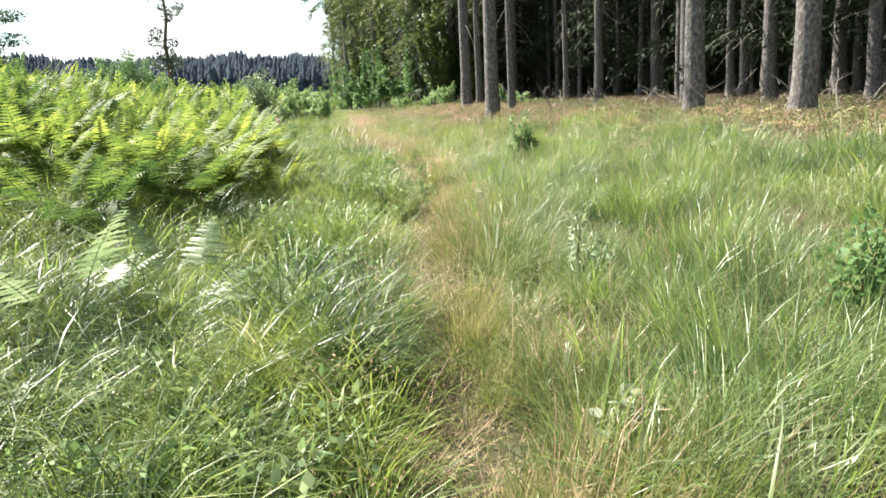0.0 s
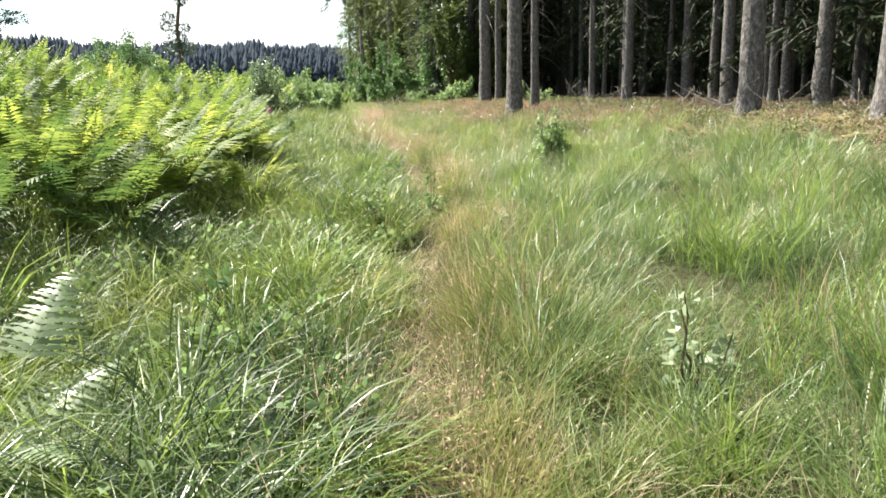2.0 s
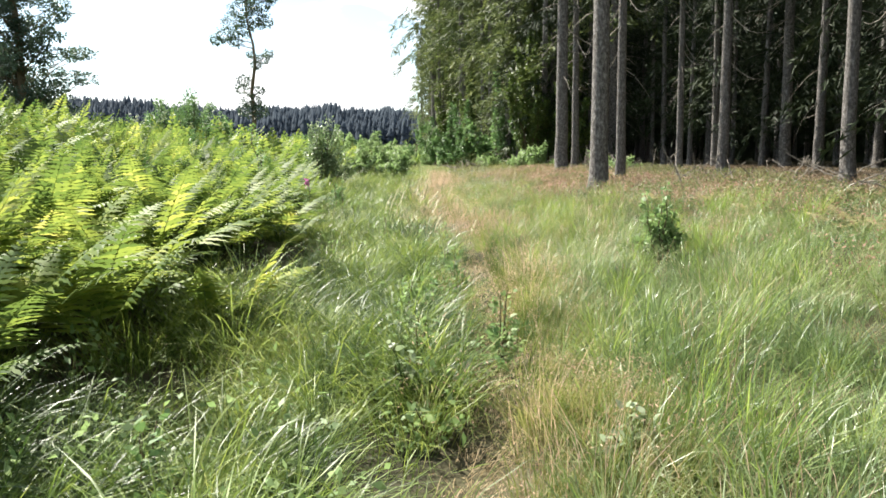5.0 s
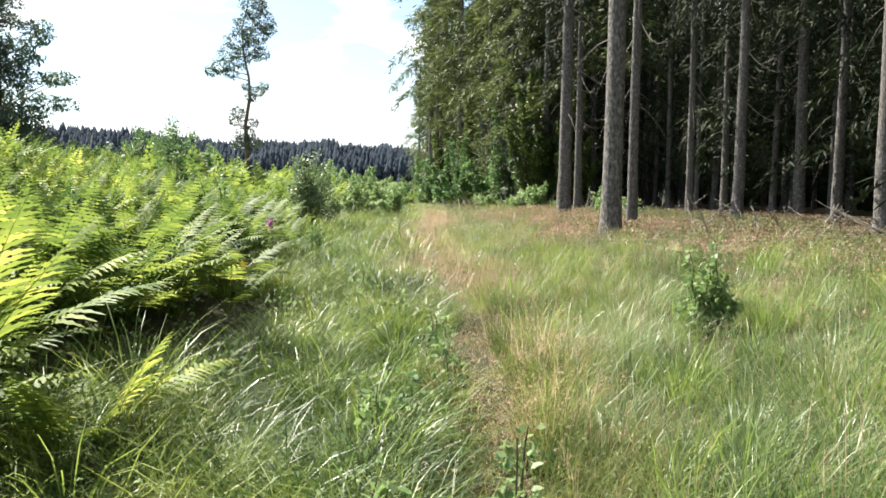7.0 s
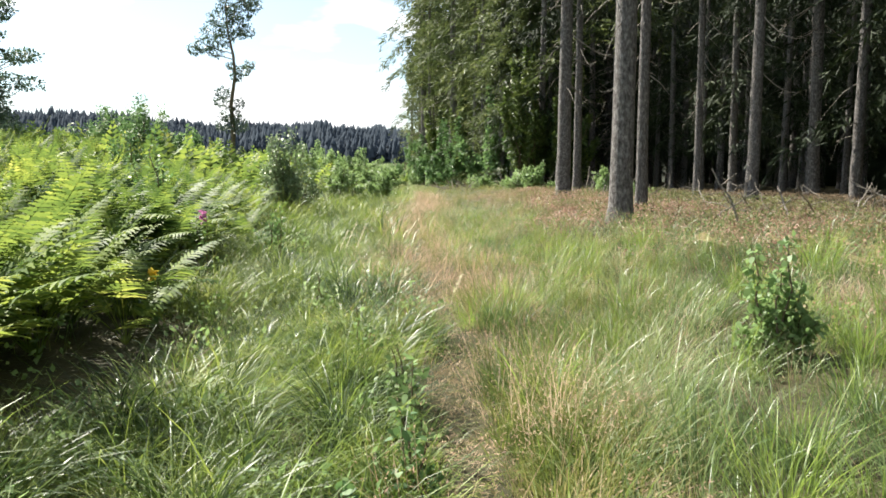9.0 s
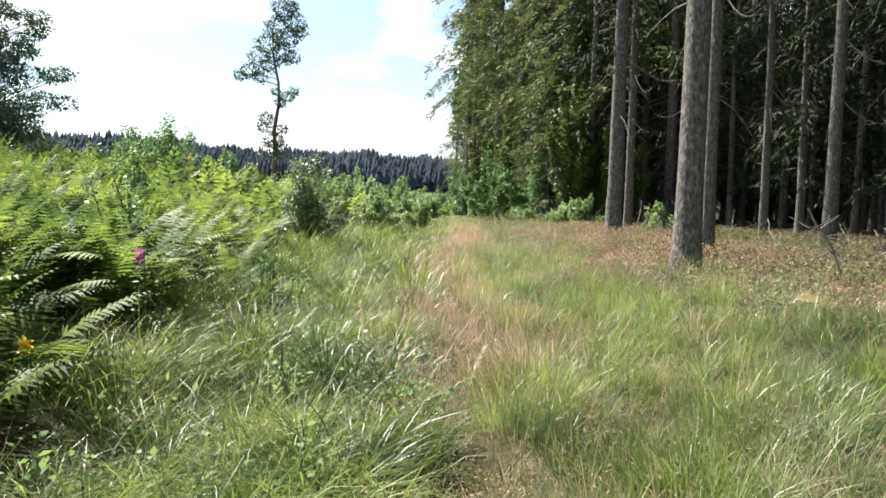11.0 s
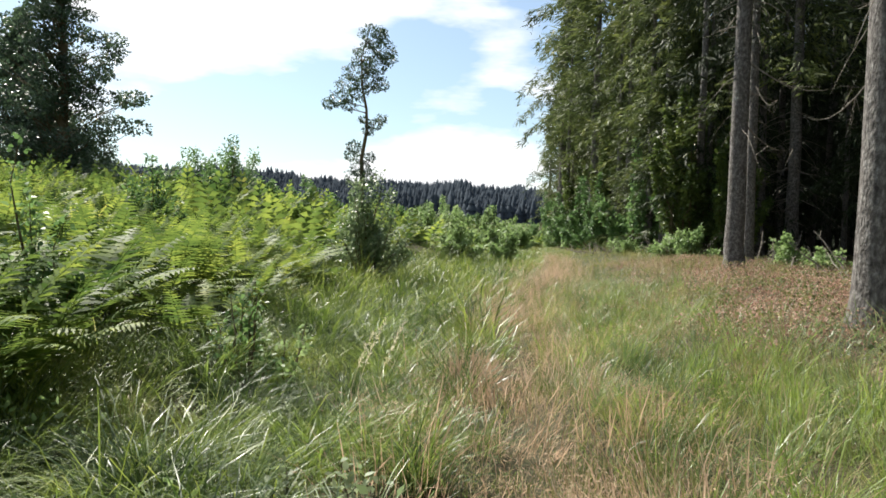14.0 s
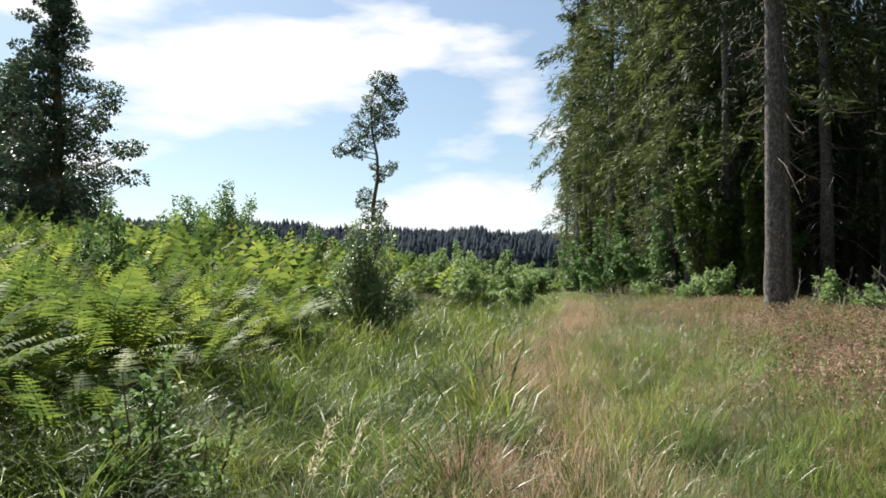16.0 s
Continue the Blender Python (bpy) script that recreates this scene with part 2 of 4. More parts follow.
def land(x, y):
    """Height of the ground in metres."""
    x, y = np.asarray(x, float), np.asarray(y, float)
    xp, xw = along(PATH_LINE, y), along(WOOD_LINE, y)
    d = xp - 1.3 - x
    left = (0.215 - 0.05 * ease(y, 18, 26)) * np.clip(d, 0, 8) + 0.07 * np.clip(d - 8, 0, 40) - 0.06 * ease(d, -0.5, 0.5)
    right = 0.52 * ease(x, xp + 0.6, np.maximum(xw + 0.3, xp + 2.5))
    worn = -0.07 * np.exp(-((x - xp) / 0.22) ** 2)
    near = np.exp(-np.hypot(x, y - 20) / 60)
    humps = near * (0.035 * np.sin(1.7 * x + 0.6 * y) * np.sin(1.3 * y - 0.5 * x) + 0.02 * np.sin(4.1 * x + 1) * np.sin(3.7 * y))
    far = ease(y, 190, 300) * (8.0 + 0.055 * np.clip(-x, 0, 260))
    fade = 1 - ease(y, 60, 160) * 0.9
    return left * fade + right * (1 - ease(y, 90, 200)) + worn * (1 - ease(y, 40, 60)) + humps + far + 0.05


# ---- mesh helpers ----
def np_mesh(name, verts, faces, mat=None, smooth=False):
    """A mesh from arrays of corners and of equal-sided faces."""
    verts, faces = np.asarray(verts, np.float32), np.asarray(faces, np.int32)
    me = bpy.data.meshes.new(name)
    me.vertices.add(len(verts))
    me.vertices.foreach_set("co", verts.ravel())
    me.loops.add(faces.size)
    me.loops.foreach_set("vertex_index", faces.ravel())
    me.polygons.add(len(faces))
    me.polygons.foreach_set("loop_start", np.arange(len(faces), dtype=np.int32) * faces.shape[1])
    if smooth:
        me.polygons.foreach_set("use_smooth", np.ones(len(faces), bool))
    me.update(calc_edges=True)
    if mat:
        me.materials.append(mat)
    return me


def join(pieces):
    """Joins (verts, faces) pairs into one pair."""
    vs, fs, k = [], [], 0
    for v, f in pieces:
        vs.append(v)
        fs.append(f + k)
        k += len(v)
    return np.concatenate(vs), np.concatenate(fs)


def part(name, pair, mat, parent, label="", smooth=False):
    ob = new(name, np_mesh(name, *pair, mat, smooth))
    ob.parent = parent
    if label:
        ob["label"] = label
    if name in ("crown", "dead_brush", "foliage", "stem_cluster", "branchwork", "blossom", "seed_head", "blade_sheaf"):
        ob["kind"] = "stuff"
    return ob


def empty(name, x, y, z, rz=0.0, s=1.0):
    e = new(name)
    e.matrix_basis = pose(x, y, z, 0, 0, rz) @ Matrix.Diagonal((s, s, s, 1))
    return e


def stuff(name, pair, mat, label, category):
    return tagged(new(name, np_mesh(name, *pair, mat)), label, category, kind="stuff")


def blades(root, length, width, az, lean, curl, segs=3, tip=0.12, twist=0.9):
    """Bent grass blades: strips of quads that rise from root, lean towards az and curl over."""
    n = len(root)
    s = np.linspace(0, 1, segs + 1)[None, :]
    k = np.where(np.abs(curl) < 1e-3, 1e-3, curl)[:, None]
    t0 = lean[:, None]
    out = (np.cos(t0) - np.cos(t0 + k * s)) / k * length[:, None]
    up = (np.sin(t0 + k * s) - np.sin(t0)) / k * length[:, None]
    w = width[:, None] * (0.55 + 0.9 * s - 1.45 * s * s + tip * s) * 0.5
    ca, sa = np.cos(az)[:, None], np.sin(az)[:, None]
    tw = az + twist * np.sin(np.arange(n) * 12.9898 + 78.233 * az)
    cw, sw = np.cos(tw)[:, None], np.sin(tw)[:, None]
    cx, cy, cz = root[:, :1] + out * ca, root[:, 1:2] + out * sa, root[:, 2:3] + up
    v = np.empty((n, segs + 1, 2, 3))
    v[:, :, 0, 0], v[:, :, 0, 1], v[:, :, 0, 2] = cx - sw * w, cy + cw * w, cz
    v[:, :, 1, 0], v[:, :, 1, 1], v[:, :, 1, 2] = cx + sw * w, cy - cw * w, cz
    base = (np.arange(n) * (segs + 1) * 2)[:, None] + (np.arange(segs) * 2)[None, :]
    f = np.stack([base, base + 1, base + 3, base + 2], -1).reshape(-1, 4)
    return v.reshape(-1, 3), f


def tube(points, radii, sides=6):
    """A bent tube through points."""
    points, radii = np.asarray(points, float), np.asarray(radii, float)
    n = len(points)
    d = np.gradient(points, axis=0)
    d /= np.linalg.norm(d, axis=1, keepdims=True) + 1e-9
    ref = np.where(np.abs(d[:, 2:3]) > 0.9, np.array([[1.0, 0, 0]]), np.array([[0, 0, 1.0]]))
    a = np.cross(d, ref)
    a /= np.linalg.norm(a, axis=1, keepdims=True) + 1e-9
    b = np.cross(d, a)
    th = np.linspace(0, 2 * np.pi, sides, endpoint=False)
    v = points[:, None, :] + radii[:, None, None] * (np.cos(th)[None, :, None] * a[:, None, :] + np.sin(th)[None, :, None] * b[:, None, :])
    i, j = np.meshgrid(np.arange(n - 1), np.arange(sides), indexing="ij")
    k = (j + 1) % sides
    f = np.stack([i * sides + j, i * sides + k, (i + 1) * sides + k, (i + 1) * sides + j], -1).reshape(-1, 4)
    return v.reshape(-1, 3), f


def leaves(centre, way, up, length, width):
    """Small folded leaves: four corners each, pointed, with a slight fold along the midrib."""
    way = way / (np.linalg.norm(way, axis=1, keepdims=True) + 1e-9)
    side = np.cross(way, up)
    side /= np.linalg.norm(side, axis=1, keepdims=True) + 1e-9
    nrm = np.cross(side, way)
    l, w = length[:, None], width[:, None]
    a, tipp = centre, centre + way * l
    m = centre + way * l * 0.42
    b, c = m + side * w * 0.5 + nrm * w * 0.18, m - side * w * 0.5 + nrm * w * 0.18
    v = np.stack([a, b, tipp, c], 1).reshape(-1, 3)
    f = np.arange(len(centre) * 4).reshape(-1, 4)
    return v, f


def round_leaves(centre, way, up, length, width):
    """Leaves seen from near: six corners, rounded, folded along the midrib."""
    way = way / (np.linalg.norm(way, axis=1, keepdims=True) + 1e-9)
    side = np.cross(way, up)
    side /= np.linalg.norm(side, axis=1, keepdims=True) + 1e-9
    nrm = np.cross(side, way)
    l, w = length[:, None], width[:, None]
    ring = []
    for s, k in ((0.0, 0.0), (0.28, 0.5), (0.68, 0.4), (1.0, 0.0), (0.68, -0.4), (0.28, -0.5)):
        ring.append(centre + way * l * s + side * w * k + nrm * w * (0.3 * abs(k) - 0.22 * s * s))
    return np.stack(ring, 1).reshape(-1, 3), np.arange(len(centre) * 6).reshape(-1, 6)


def rnd_dirs(rng, n, zbias=0.0):
    v = rng.normal(size=(n, 3))
    v[:, 2] += zbias
    return v / np.linalg.norm(v, axis=1, keepdims=True)

# ---- ground ----
def axis_steps(lo, hi, fine_lo, fine_hi, step, coarse):
    a = list(np.arange(fine_lo, fine_hi, step))
    left, x, d = [], fine_lo, step
    while x > lo:
        d = min(d * 1.25, coarse)
        x -= d
        left.append(x)
    right, x, d = [], a[-1], step
    while x < hi:
        d = min(d * 1.25, coarse)
        x += d
        right.append(x)
    return np.array(left[::-1] + a + right)


def build_ground():
    xs = axis_steps(-1800, 1800, -8, 9, 0.14, 120)
    ys = axis_steps(-900, 2600, 2, 34, 0.2, 120)
    X, Y = np.meshgrid(xs, ys)
    v = np.stack([X, Y, land(X, Y)], -1).reshape(-1, 3)
    i, j = np.meshgrid(np.arange(len(ys) - 1), np.arange(len(xs) - 1), indexing="ij")
    k = i * len(xs) + j
    f = np.stack([k, k + 1, k + 1 + len(xs), k + len(xs)], -1).reshape(-1, 4)
    tagged(new("ground", np_mesh("ground", v, f, M_SOIL, True)), "dark forest soil under grass and litter, with a worn footpath", "ground", kind="structure")


build_ground()


# ---- spruces ----
def trunk_pair(rng, height, r0, sides=12):
    z = np.concatenate([[0, 0.08, 0.2, 0.4, 0.8], np.linspace(1.6, height, 14)])
    r = r0 * (1 - z / height) ** 0.8 + 0.01
    r *= 1 + 0.5 * np.exp(-z / 0.14) + 0.16 * np.exp(-z / 0.9)
    sway = np.cumsum(rng.normal(0, 0.018, (len(z), 2)), axis=0)
    sway[:4] = sway[0]
    v, f = tube(np.stack([sway[:, 0], sway[:, 1], z - 0.12], 1), r, sides)
    v = v.reshape(len(z), sides, 3)
    th = np.arange(sides)
    flute = 1 + (0.10 * np.sin(3 * th * 2 * np.pi / sides + rng.uniform(0, 6)) + 0.07 * np.sin(5 * th * 2 * np.pi / sides + rng.uniform(0, 6)))[None, :] * (0.25 + np.exp(-z / 0.35))[:, None]
    flute += rng.normal(0, 0.018, flute.shape)
    c = np.stack([sway[:, 0], sway[:, 1]], 1)[:, None, :]
    v[:, :, :2] = c + (v[:, :, :2] - c) * flute[:, :, None]
    return v.reshape(-1, 3), f


def bough_pair(rng, z0, z1, reach, count, twigs, size, droop=0.5, taper=0.6, slim=0.17):
    """Boughs that rise a little, droop and carry hanging sprays of short needled twigs."""
    u = (np.arange(count) + rng.uniform(0, 1, count)) / count
    r = np.maximum(reach * (1.02 - u) ** taper * rng.uniform(0.35, 1.1, count), 0.4)
    az, dr = rng.uniform(0, 2 * np.pi, count), droop * rng.uniform(0.4, 1.5, count)
    z, r, az, dr = (np.repeat(v, twigs) for v in (z0 + (z1 - z0) * u, r, az, dr))
    n = count * twigs
    s = rng.uniform(0.08, 1, n) ** 0.8
    lat = rng.normal(0, 0.16, n) * r * (1.15 - s)
    hang = rng.exponential(0.16, n) * (0.4 + s)
    ca, sa = np.cos(az), np.sin(az)
    p = np.stack([r * s * ca - lat * sa, r * s * sa + lat * ca, z + r * (0.14 * s - dr * s * s) - hang], 1)
    sg = np.sign(lat) * 0.5
    way = np.stack([0.5 * ca - sg * sa, 0.5 * sa + sg * ca, np.full(n, -0.55)], 1) + rng.normal(0, 0.4, (n, 3))
    return leaves(p, way, rnd_dirs(rng, n, 1.0), size * rng.uniform(0.55, 1.4, n), size * slim * rng.uniform(0.6, 1.3, n))


def dead_twigs_pair(rng, z0, z1, count, r_at, long=1.3):
    out = []
    for i in range(count):
        z = rng.uniform(z0, z1)
        az = rng.uniform(0, 2 * np.pi)
        ln = long * rng.uniform(0.25, 1.0)
        s = np.linspace(0, 1, 4)
        dz = -0.8 * ln * s ** 1.5 * rng.uniform(0.3, 1.4)
        wob = rng.normal(0, 0.03, 4) * s
        out.append(tube(np.stack([(r_at * 0.7 + ln * s) * math.cos(az) - wob * math.sin(az), (r_at * 0.7 + ln * s) * math.sin(az) + wob * math.cos(az), z + dz], 1), 0.014 * (1.1 - s), 4))
    return join(out)


def dead_branch(rng, z, az, ln, r_at):
    """One long dead branch that droops and lifts at the end, with twigs."""
    s = np.linspace(0, 1, 7)
    dz = ln * (-0.75 * s + 0.45 * s ** 2.5)
    p = np.stack([(r_at * 0.6 + ln * 0.8 * s) * math.cos(az), (r_at * 0.6 + ln * 0.8 * s) * math.sin(az), z + dz], 1)
    out = [tube(p, 0.02 * (1.08 - s), 5)]
    for q in range(5):
        k = int(rng.integers(2, 7))
        d = rnd_dirs(rng, 1, -0.4)[0] * ln * rng.uniform(0.15, 0.35)
        t = np.linspace(0, 1, 3)[:, None]
        out.append(tube(p[k] + d * t, 0.007 * (1.1 - t[:, 0]), 3))
    return join(out)


def build_spruce(seed, height, r0, style):
    rng = np.random.default_rng(seed)
    e = new("spruce_tree")
    part("trunk", trunk_pair(rng, height, r0, 8 if style == "inner" else 12), M_BARK, e, "grey scaly spruce bark", True)
    # bare and inner crowns take the needle colour darkened for shade, others the sunlit one
    if style == "bare":
        part("crown", bough_pair(rng, 7.0, height - 0.3, 3.0, 84, 70, 0.34), M_NEEDLE_SHADED, e)
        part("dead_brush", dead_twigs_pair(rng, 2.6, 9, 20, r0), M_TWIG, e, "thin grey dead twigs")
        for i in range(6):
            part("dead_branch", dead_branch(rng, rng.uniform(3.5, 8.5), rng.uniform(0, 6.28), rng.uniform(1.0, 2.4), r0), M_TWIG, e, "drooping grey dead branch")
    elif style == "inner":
        part("crown", bough_pair(rng, 2.4, height - 0.3, 3.4, 70, 60, 0.5, slim=0.15), M_NEEDLE_SHADED, e)
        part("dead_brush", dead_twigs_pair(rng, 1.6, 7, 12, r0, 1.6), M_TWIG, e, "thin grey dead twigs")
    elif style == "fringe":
        part("crown", bough_pair(rng, 7.4, height - 0.3, 3.5, 95, 110, 0.42, 0.7, 0.5), M_NEEDLE_SUNLIT, e)
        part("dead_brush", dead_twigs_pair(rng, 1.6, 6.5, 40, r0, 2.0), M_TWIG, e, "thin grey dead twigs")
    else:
        part("crown", bough_pair(rng, 0.6, height - 0.2, 2.3, 105, 58, 0.42, 0.65, 0.7), M_NEEDLE_SUNLIT, e)
    return e


SPRUCE_LABEL = {"bare": "tall mature spruce with a bare grey trunk at the wood's edge",
                "fringe": "tall spruce with drooping green boughs along the wood's edge",
                "inner": "spruce with a dark bare trunk inside the shaded wood",
                "full": "spruce with green boughs hanging to the ground"}
kinds = {}


def plant_spruce(style, variant, x, y, girth, height, rz, label="", group="spruces of the wood"):
    """girth: trunk radius at breast height; the tree's own mesh is scaled to it."""
    key = (style, variant)
    m = pose(x, y, float(land(x, y)) - 0.02, 0, 0, rz)
    if key not in kinds:
        kinds[key] = build_spruce(100 + variant * 7 + len(style), 24.0, 0.2, style)
        tagged(kinds[key], SPRUCE_LABEL[style], "spruce", group)
        kinds[key].matrix_basis = m
        t = kinds[key]
    else:
        t = copy_thing(kinds[key], m)
    k = girth / 0.2
    t.matrix_basis = m @ Matrix.Diagonal((k, k, height / 24.0, 1))
    if label:
        t["label"] = label
    return t


# trees at the edge that can be told apart: place, trunk radius, height, style
EDGE_TREES = (
    (1.45, 25.74, 0.197, 27, "bare"), (2.27, 29.1, 0.126, 25, "bare"), (0.84, 38.9, 0.244, 27, "bare"), (1.61, 44.0, 0.168, 25, "bare"),
    (5.65, 39.4, 0.130, 25, "bare"), (6.45, 35.4, 0.176, 26, "bare"), (10.85, 42.8, 0.235, 27, "bare"), (4.2, 54.2, 0.29, 27, "fringe"),
    (9.5, 62.0, 0.185, 25, "bare"), (9.57, 52.9, 0.185, 25, "bare"), (5.6, 19.6, 0.210, 26, "bare"), (6.62, 16.63, 0.210, 27, "bare"),
    (8.23, 28.9, 0.176, 25, "bare"), (14.1, 38.7, 0.202, 25, "bare"), (19.1, 48.8, 0.168, 25, "bare"),
    (-6.94, 72.4, 0.33, 28, "fringe"), (-4.6, 66.0, 0.20, 23, "fringe"), (-2.2, 61.5, 0.22, 25, "fringe"), (-11.2, 85.0, 0.32, 30, "fringe"), (-9.9, 79.0, 0.2, 24, "fringe"),
    (-5.2, 77.0, 0.22, 26, "fringe"), (0.6, 57.5, 0.18, 22, "fringe"), (-11.5, 90.0, 0.24, 24, "full"), (-14.0, 100.0, 0.24, 23, "full"),
    (-8.6, 84.5, 0.17, 15, "full"), (-1.0, 66.0, 0.22, 24, "full"), (2.6, 60.0, 0.2, 20, "full"), (-17.2, 112.0, 0.24, 20, "full"),
    (-5.9, 69.0, 0.13, 9, "full"), (-3.3, 62.8, 0.12, 8, "full"), (0.4, 60.5, 0.12, 9, "full"), (-10.4, 86.0, 0.14, 11, "full"))
rng = np.random.default_rng(5)
for i, (x, y, g, h, style) in enumerate(EDGE_TREES):
    plant_spruce(style, i % 3, x, y, g, h, float(rng.uniform(0, 360)))

# boughs to the ground along the far edge of the wood
taken = [(x, y) for x, y, *_ in EDGE_TREES]
for i in range(46):
    y = 57 + 66 * ((i + 0.5) / 46) ** 1.15
    x = along(WOOD_LINE, y) + 1.6 + rng.uniform(-0.8, 2.6)
    h = rng.uniform(9, 25)
    taken.append((x, y))
    plant_spruce("full" if i % 4 else "fringe", i % 3, x, y, 0.11 + 0.005 * h, h, float(rng.uniform(0, 360)))
# the wood behind them; trees behind the walk's start are unseen, added to cut sky light
tries = 0
while len(taken) < 350 and tries < 12000:
    tries += 1
    y = rng.uniform(-28, 125)
    off = rng.uniform(2.2, 25)
    x = along(WOOD_LINE, y) + off
    gap = 2.6 if off < 14 else 2.4
    if (off < 8.5 and y < 52) or any((x - a) ** 2 + (y - b) ** 2 < gap * gap for a, b in taken):
        continue
    taken.append((x, y))
    plant_spruce("inner", int(rng.integers(0, 3)), x, y, rng.uniform(0.12, 0.22), rng.uniform(20, 27), float(rng.uniform(0, 360)))


# ---- far woods ----
def conifer_rows(rng, xs, ys, zs, hs, rs, layers=5, sides=6):
    """Many simple far conifers: stacked ragged skirts."""
    n = len(xs)
    th = np.linspace(0, 2 * np.pi, sides, endpoint=False)
    out, k = [], 0
    vs, fs = [], []
    for q in range(layers):
        lo, hi = q / layers * 0.92, min(1.0, (q + 1.7) / layers)
        r = rs * (1 - lo) ** 0.85
        ring = np.stack([xs[:, None] + r[:, None] * np.cos(th + q) * rng.uniform(0.7, 1.25, (n, sides)),
                         ys[:, None] + r[:, None] * np.sin(th + q) * rng.uniform(0.7, 1.25, (n, sides)),
                         (zs + hs * lo)[:, None] + hs[:, None] * rng.uniform(-0.05, 0.03, (n, sides))], -1)
        top = np.stack([xs, ys, zs + hs * hi], -1)[:, None, :]
        vs.append(np.concatenate([ring, top], 1).reshape(-1, 3))
        b = (np.arange(n) * (sides + 1))[:, None] + k
        j = np.arange(sides)[None, :]
        fs.append(np.stack([b + j, b + (j + 1) % sides, np.broadcast_to(b + sides, (n, sides))], -1).reshape(-1, 3))
        k += n * (sides + 1)
    return np.concatenate(vs), np.concatenate(fs)


n = 9000
xs, ys = rng.uniform(-330, 140, n), rng.uniform(235, 330, n)
hs = rng.uniform(4.2, 8.6, n) * (1 + 0.14 * np.sin(xs * 0.06) + 0.10 * np.sin(xs * 0.23 + ys * 0.05))
stuff("far_woods", conifer_rows(rng, xs, ys, land(xs, ys) - 0.5, hs, hs * rng.uniform(0.16, 0.34, n), 4, 6), M_NEEDLE_HAZED, "conifer wood on a distant ridge, haze put into its blue-grey colour", "woods")
# needle colour darkened to stand for the deep shade behind the trunks
n = 1500
ys = rng.uniform(-30, 175, n)
xs = along(WOOD_LINE, ys) + rng.uniform(24, 55, n)
hs = rng.uniform(15, 24, n)
stuff("deep_woods", conifer_rows(rng, xs, ys, land(xs, ys) - 0.3, hs, hs * 0.14), M_NEEDLE_SHADED, "dense spruce wood behind the trunks, its needles coloured dark for shade", "woods")


# ---- bracken ----
def frond(rng, length, stalk, pairs, fine, bend, spread=0.36):
    """One bracken frond that grows along +x from the origin: stalk, then paired side leaflets."""
    th0, k = 0.25 + 0.2 * bend, 1.1 * bend
    tot = length + stalk

    def at(s):
        a = th0 + k * s
        return np.stack([tot / k * (np.cos(th0) - np.cos(a)), 0 * s, tot / k * (np.sin(a) - np.sin(th0))], -1), a

    s0 = stalk / tot
    out = []
    ss = np.linspace(0, 1, 7)
    p, _ = at(ss)
    out.append(tube(p, 0.0055 * (1.1 - ss), 3))
    u = (np.arange(pairs) + 0.5) / pairs
    s = s0 + (1 - s0) * u
    c, a = at(s)
    ax = np.stack([np.sin(a), 0 * a, np.cos(a)], -1)
    up = np.stack([-np.cos(a), 0 * a, np.sin(a)], -1)
    ln = spread * length * (1 - u) ** 0.85 * (0.72 + 0.28 * np.minimum(1, u * 5)) + 0.015
    for sg in (-1, 1):
        l2 = ln * rng.uniform(0.85, 1.1, pairs)
        way = np.array([0, sg, 0]) * 0.93 + ax * 0.33 + up * rng.uniform(-0.22, 0.1, (pairs, 1))
        way /= np.linalg.norm(way, axis=1, keepdims=True)
        if fine:
            # solid leaflets with a toothed edge
            m = 6
            v = np.linspace(0, 1, m + 1)[None, :]
            hw = 0.50 * length / pairs * (1 - 0.93 * v ** 1.6) * np.where(np.arange(m + 1) % 2 == 0, 0.58, 1.15)[None, :]
            hw = hw * np.minimum(1, l2 / (0.16 * length))[:, None]
            mid = c[:, None, :] + way[:, None, :] * (l2[:, None] * v)[:, :, None]
            mid[:, :, 2] -= 0.14 * l2[:, None] * v ** 2
            fold = 0.25 * hw[:, :, None] * up[:, None, :]
            h = ax[:, None, :] * hw[:, :, None]
            vv = np.stack([mid - h + fold, mid + h + fold], 2).reshape(-1, 3)
            b0 = (np.arange(pairs) * (m + 1) * 2)[:, None] + (np.arange(m) * 2)[None, :]
            out.append((vv, np.stack([b0, b0 + 1, b0 + 3, b0 + 2], -1).reshape(-1, 4)))
        else:
            wd = length / pairs * 0.95
            tipv = c + way * l2[:, None] - np.array([0, 0, 0.12]) * l2[:, None]
            mid = c + way * l2[:, None] * 0.45
            h = ax * wd * 0.5
            v = np.stack([c - h * 0.6, mid - h, tipv, mid + h * 0.9], 1).reshape(-1, 3)
            out.append((v, np.arange(pairs * 4).reshape(-1, 4)))
    return join(out)


def turned(pair, m):
    m = np.array(m)
    return pair[0] @ m[:3, :3].T + m[:3, 3], pair[1]


def build_fern(seed, fronds, mat, height):
    rng = np.random.default_rng(seed)
    e = new("bracken_fern")
    for i in range(fronds):
        az = 360 * i / fronds + rng.uniform(-25, 25)
        f = frond(rng, height * rng.uniform(0.46, 0.62), height * rng.uniform(0.22, 0.62), 16, True, rng.uniform(0.35, 1.2), 0.40)
        part("frond", turned(f, pose(0, 0, 0, 0, 0, az)), mat, e)
    return tagged(e, "green bracken fern with arching feathery fronds", "fern", "bracken beside the path")


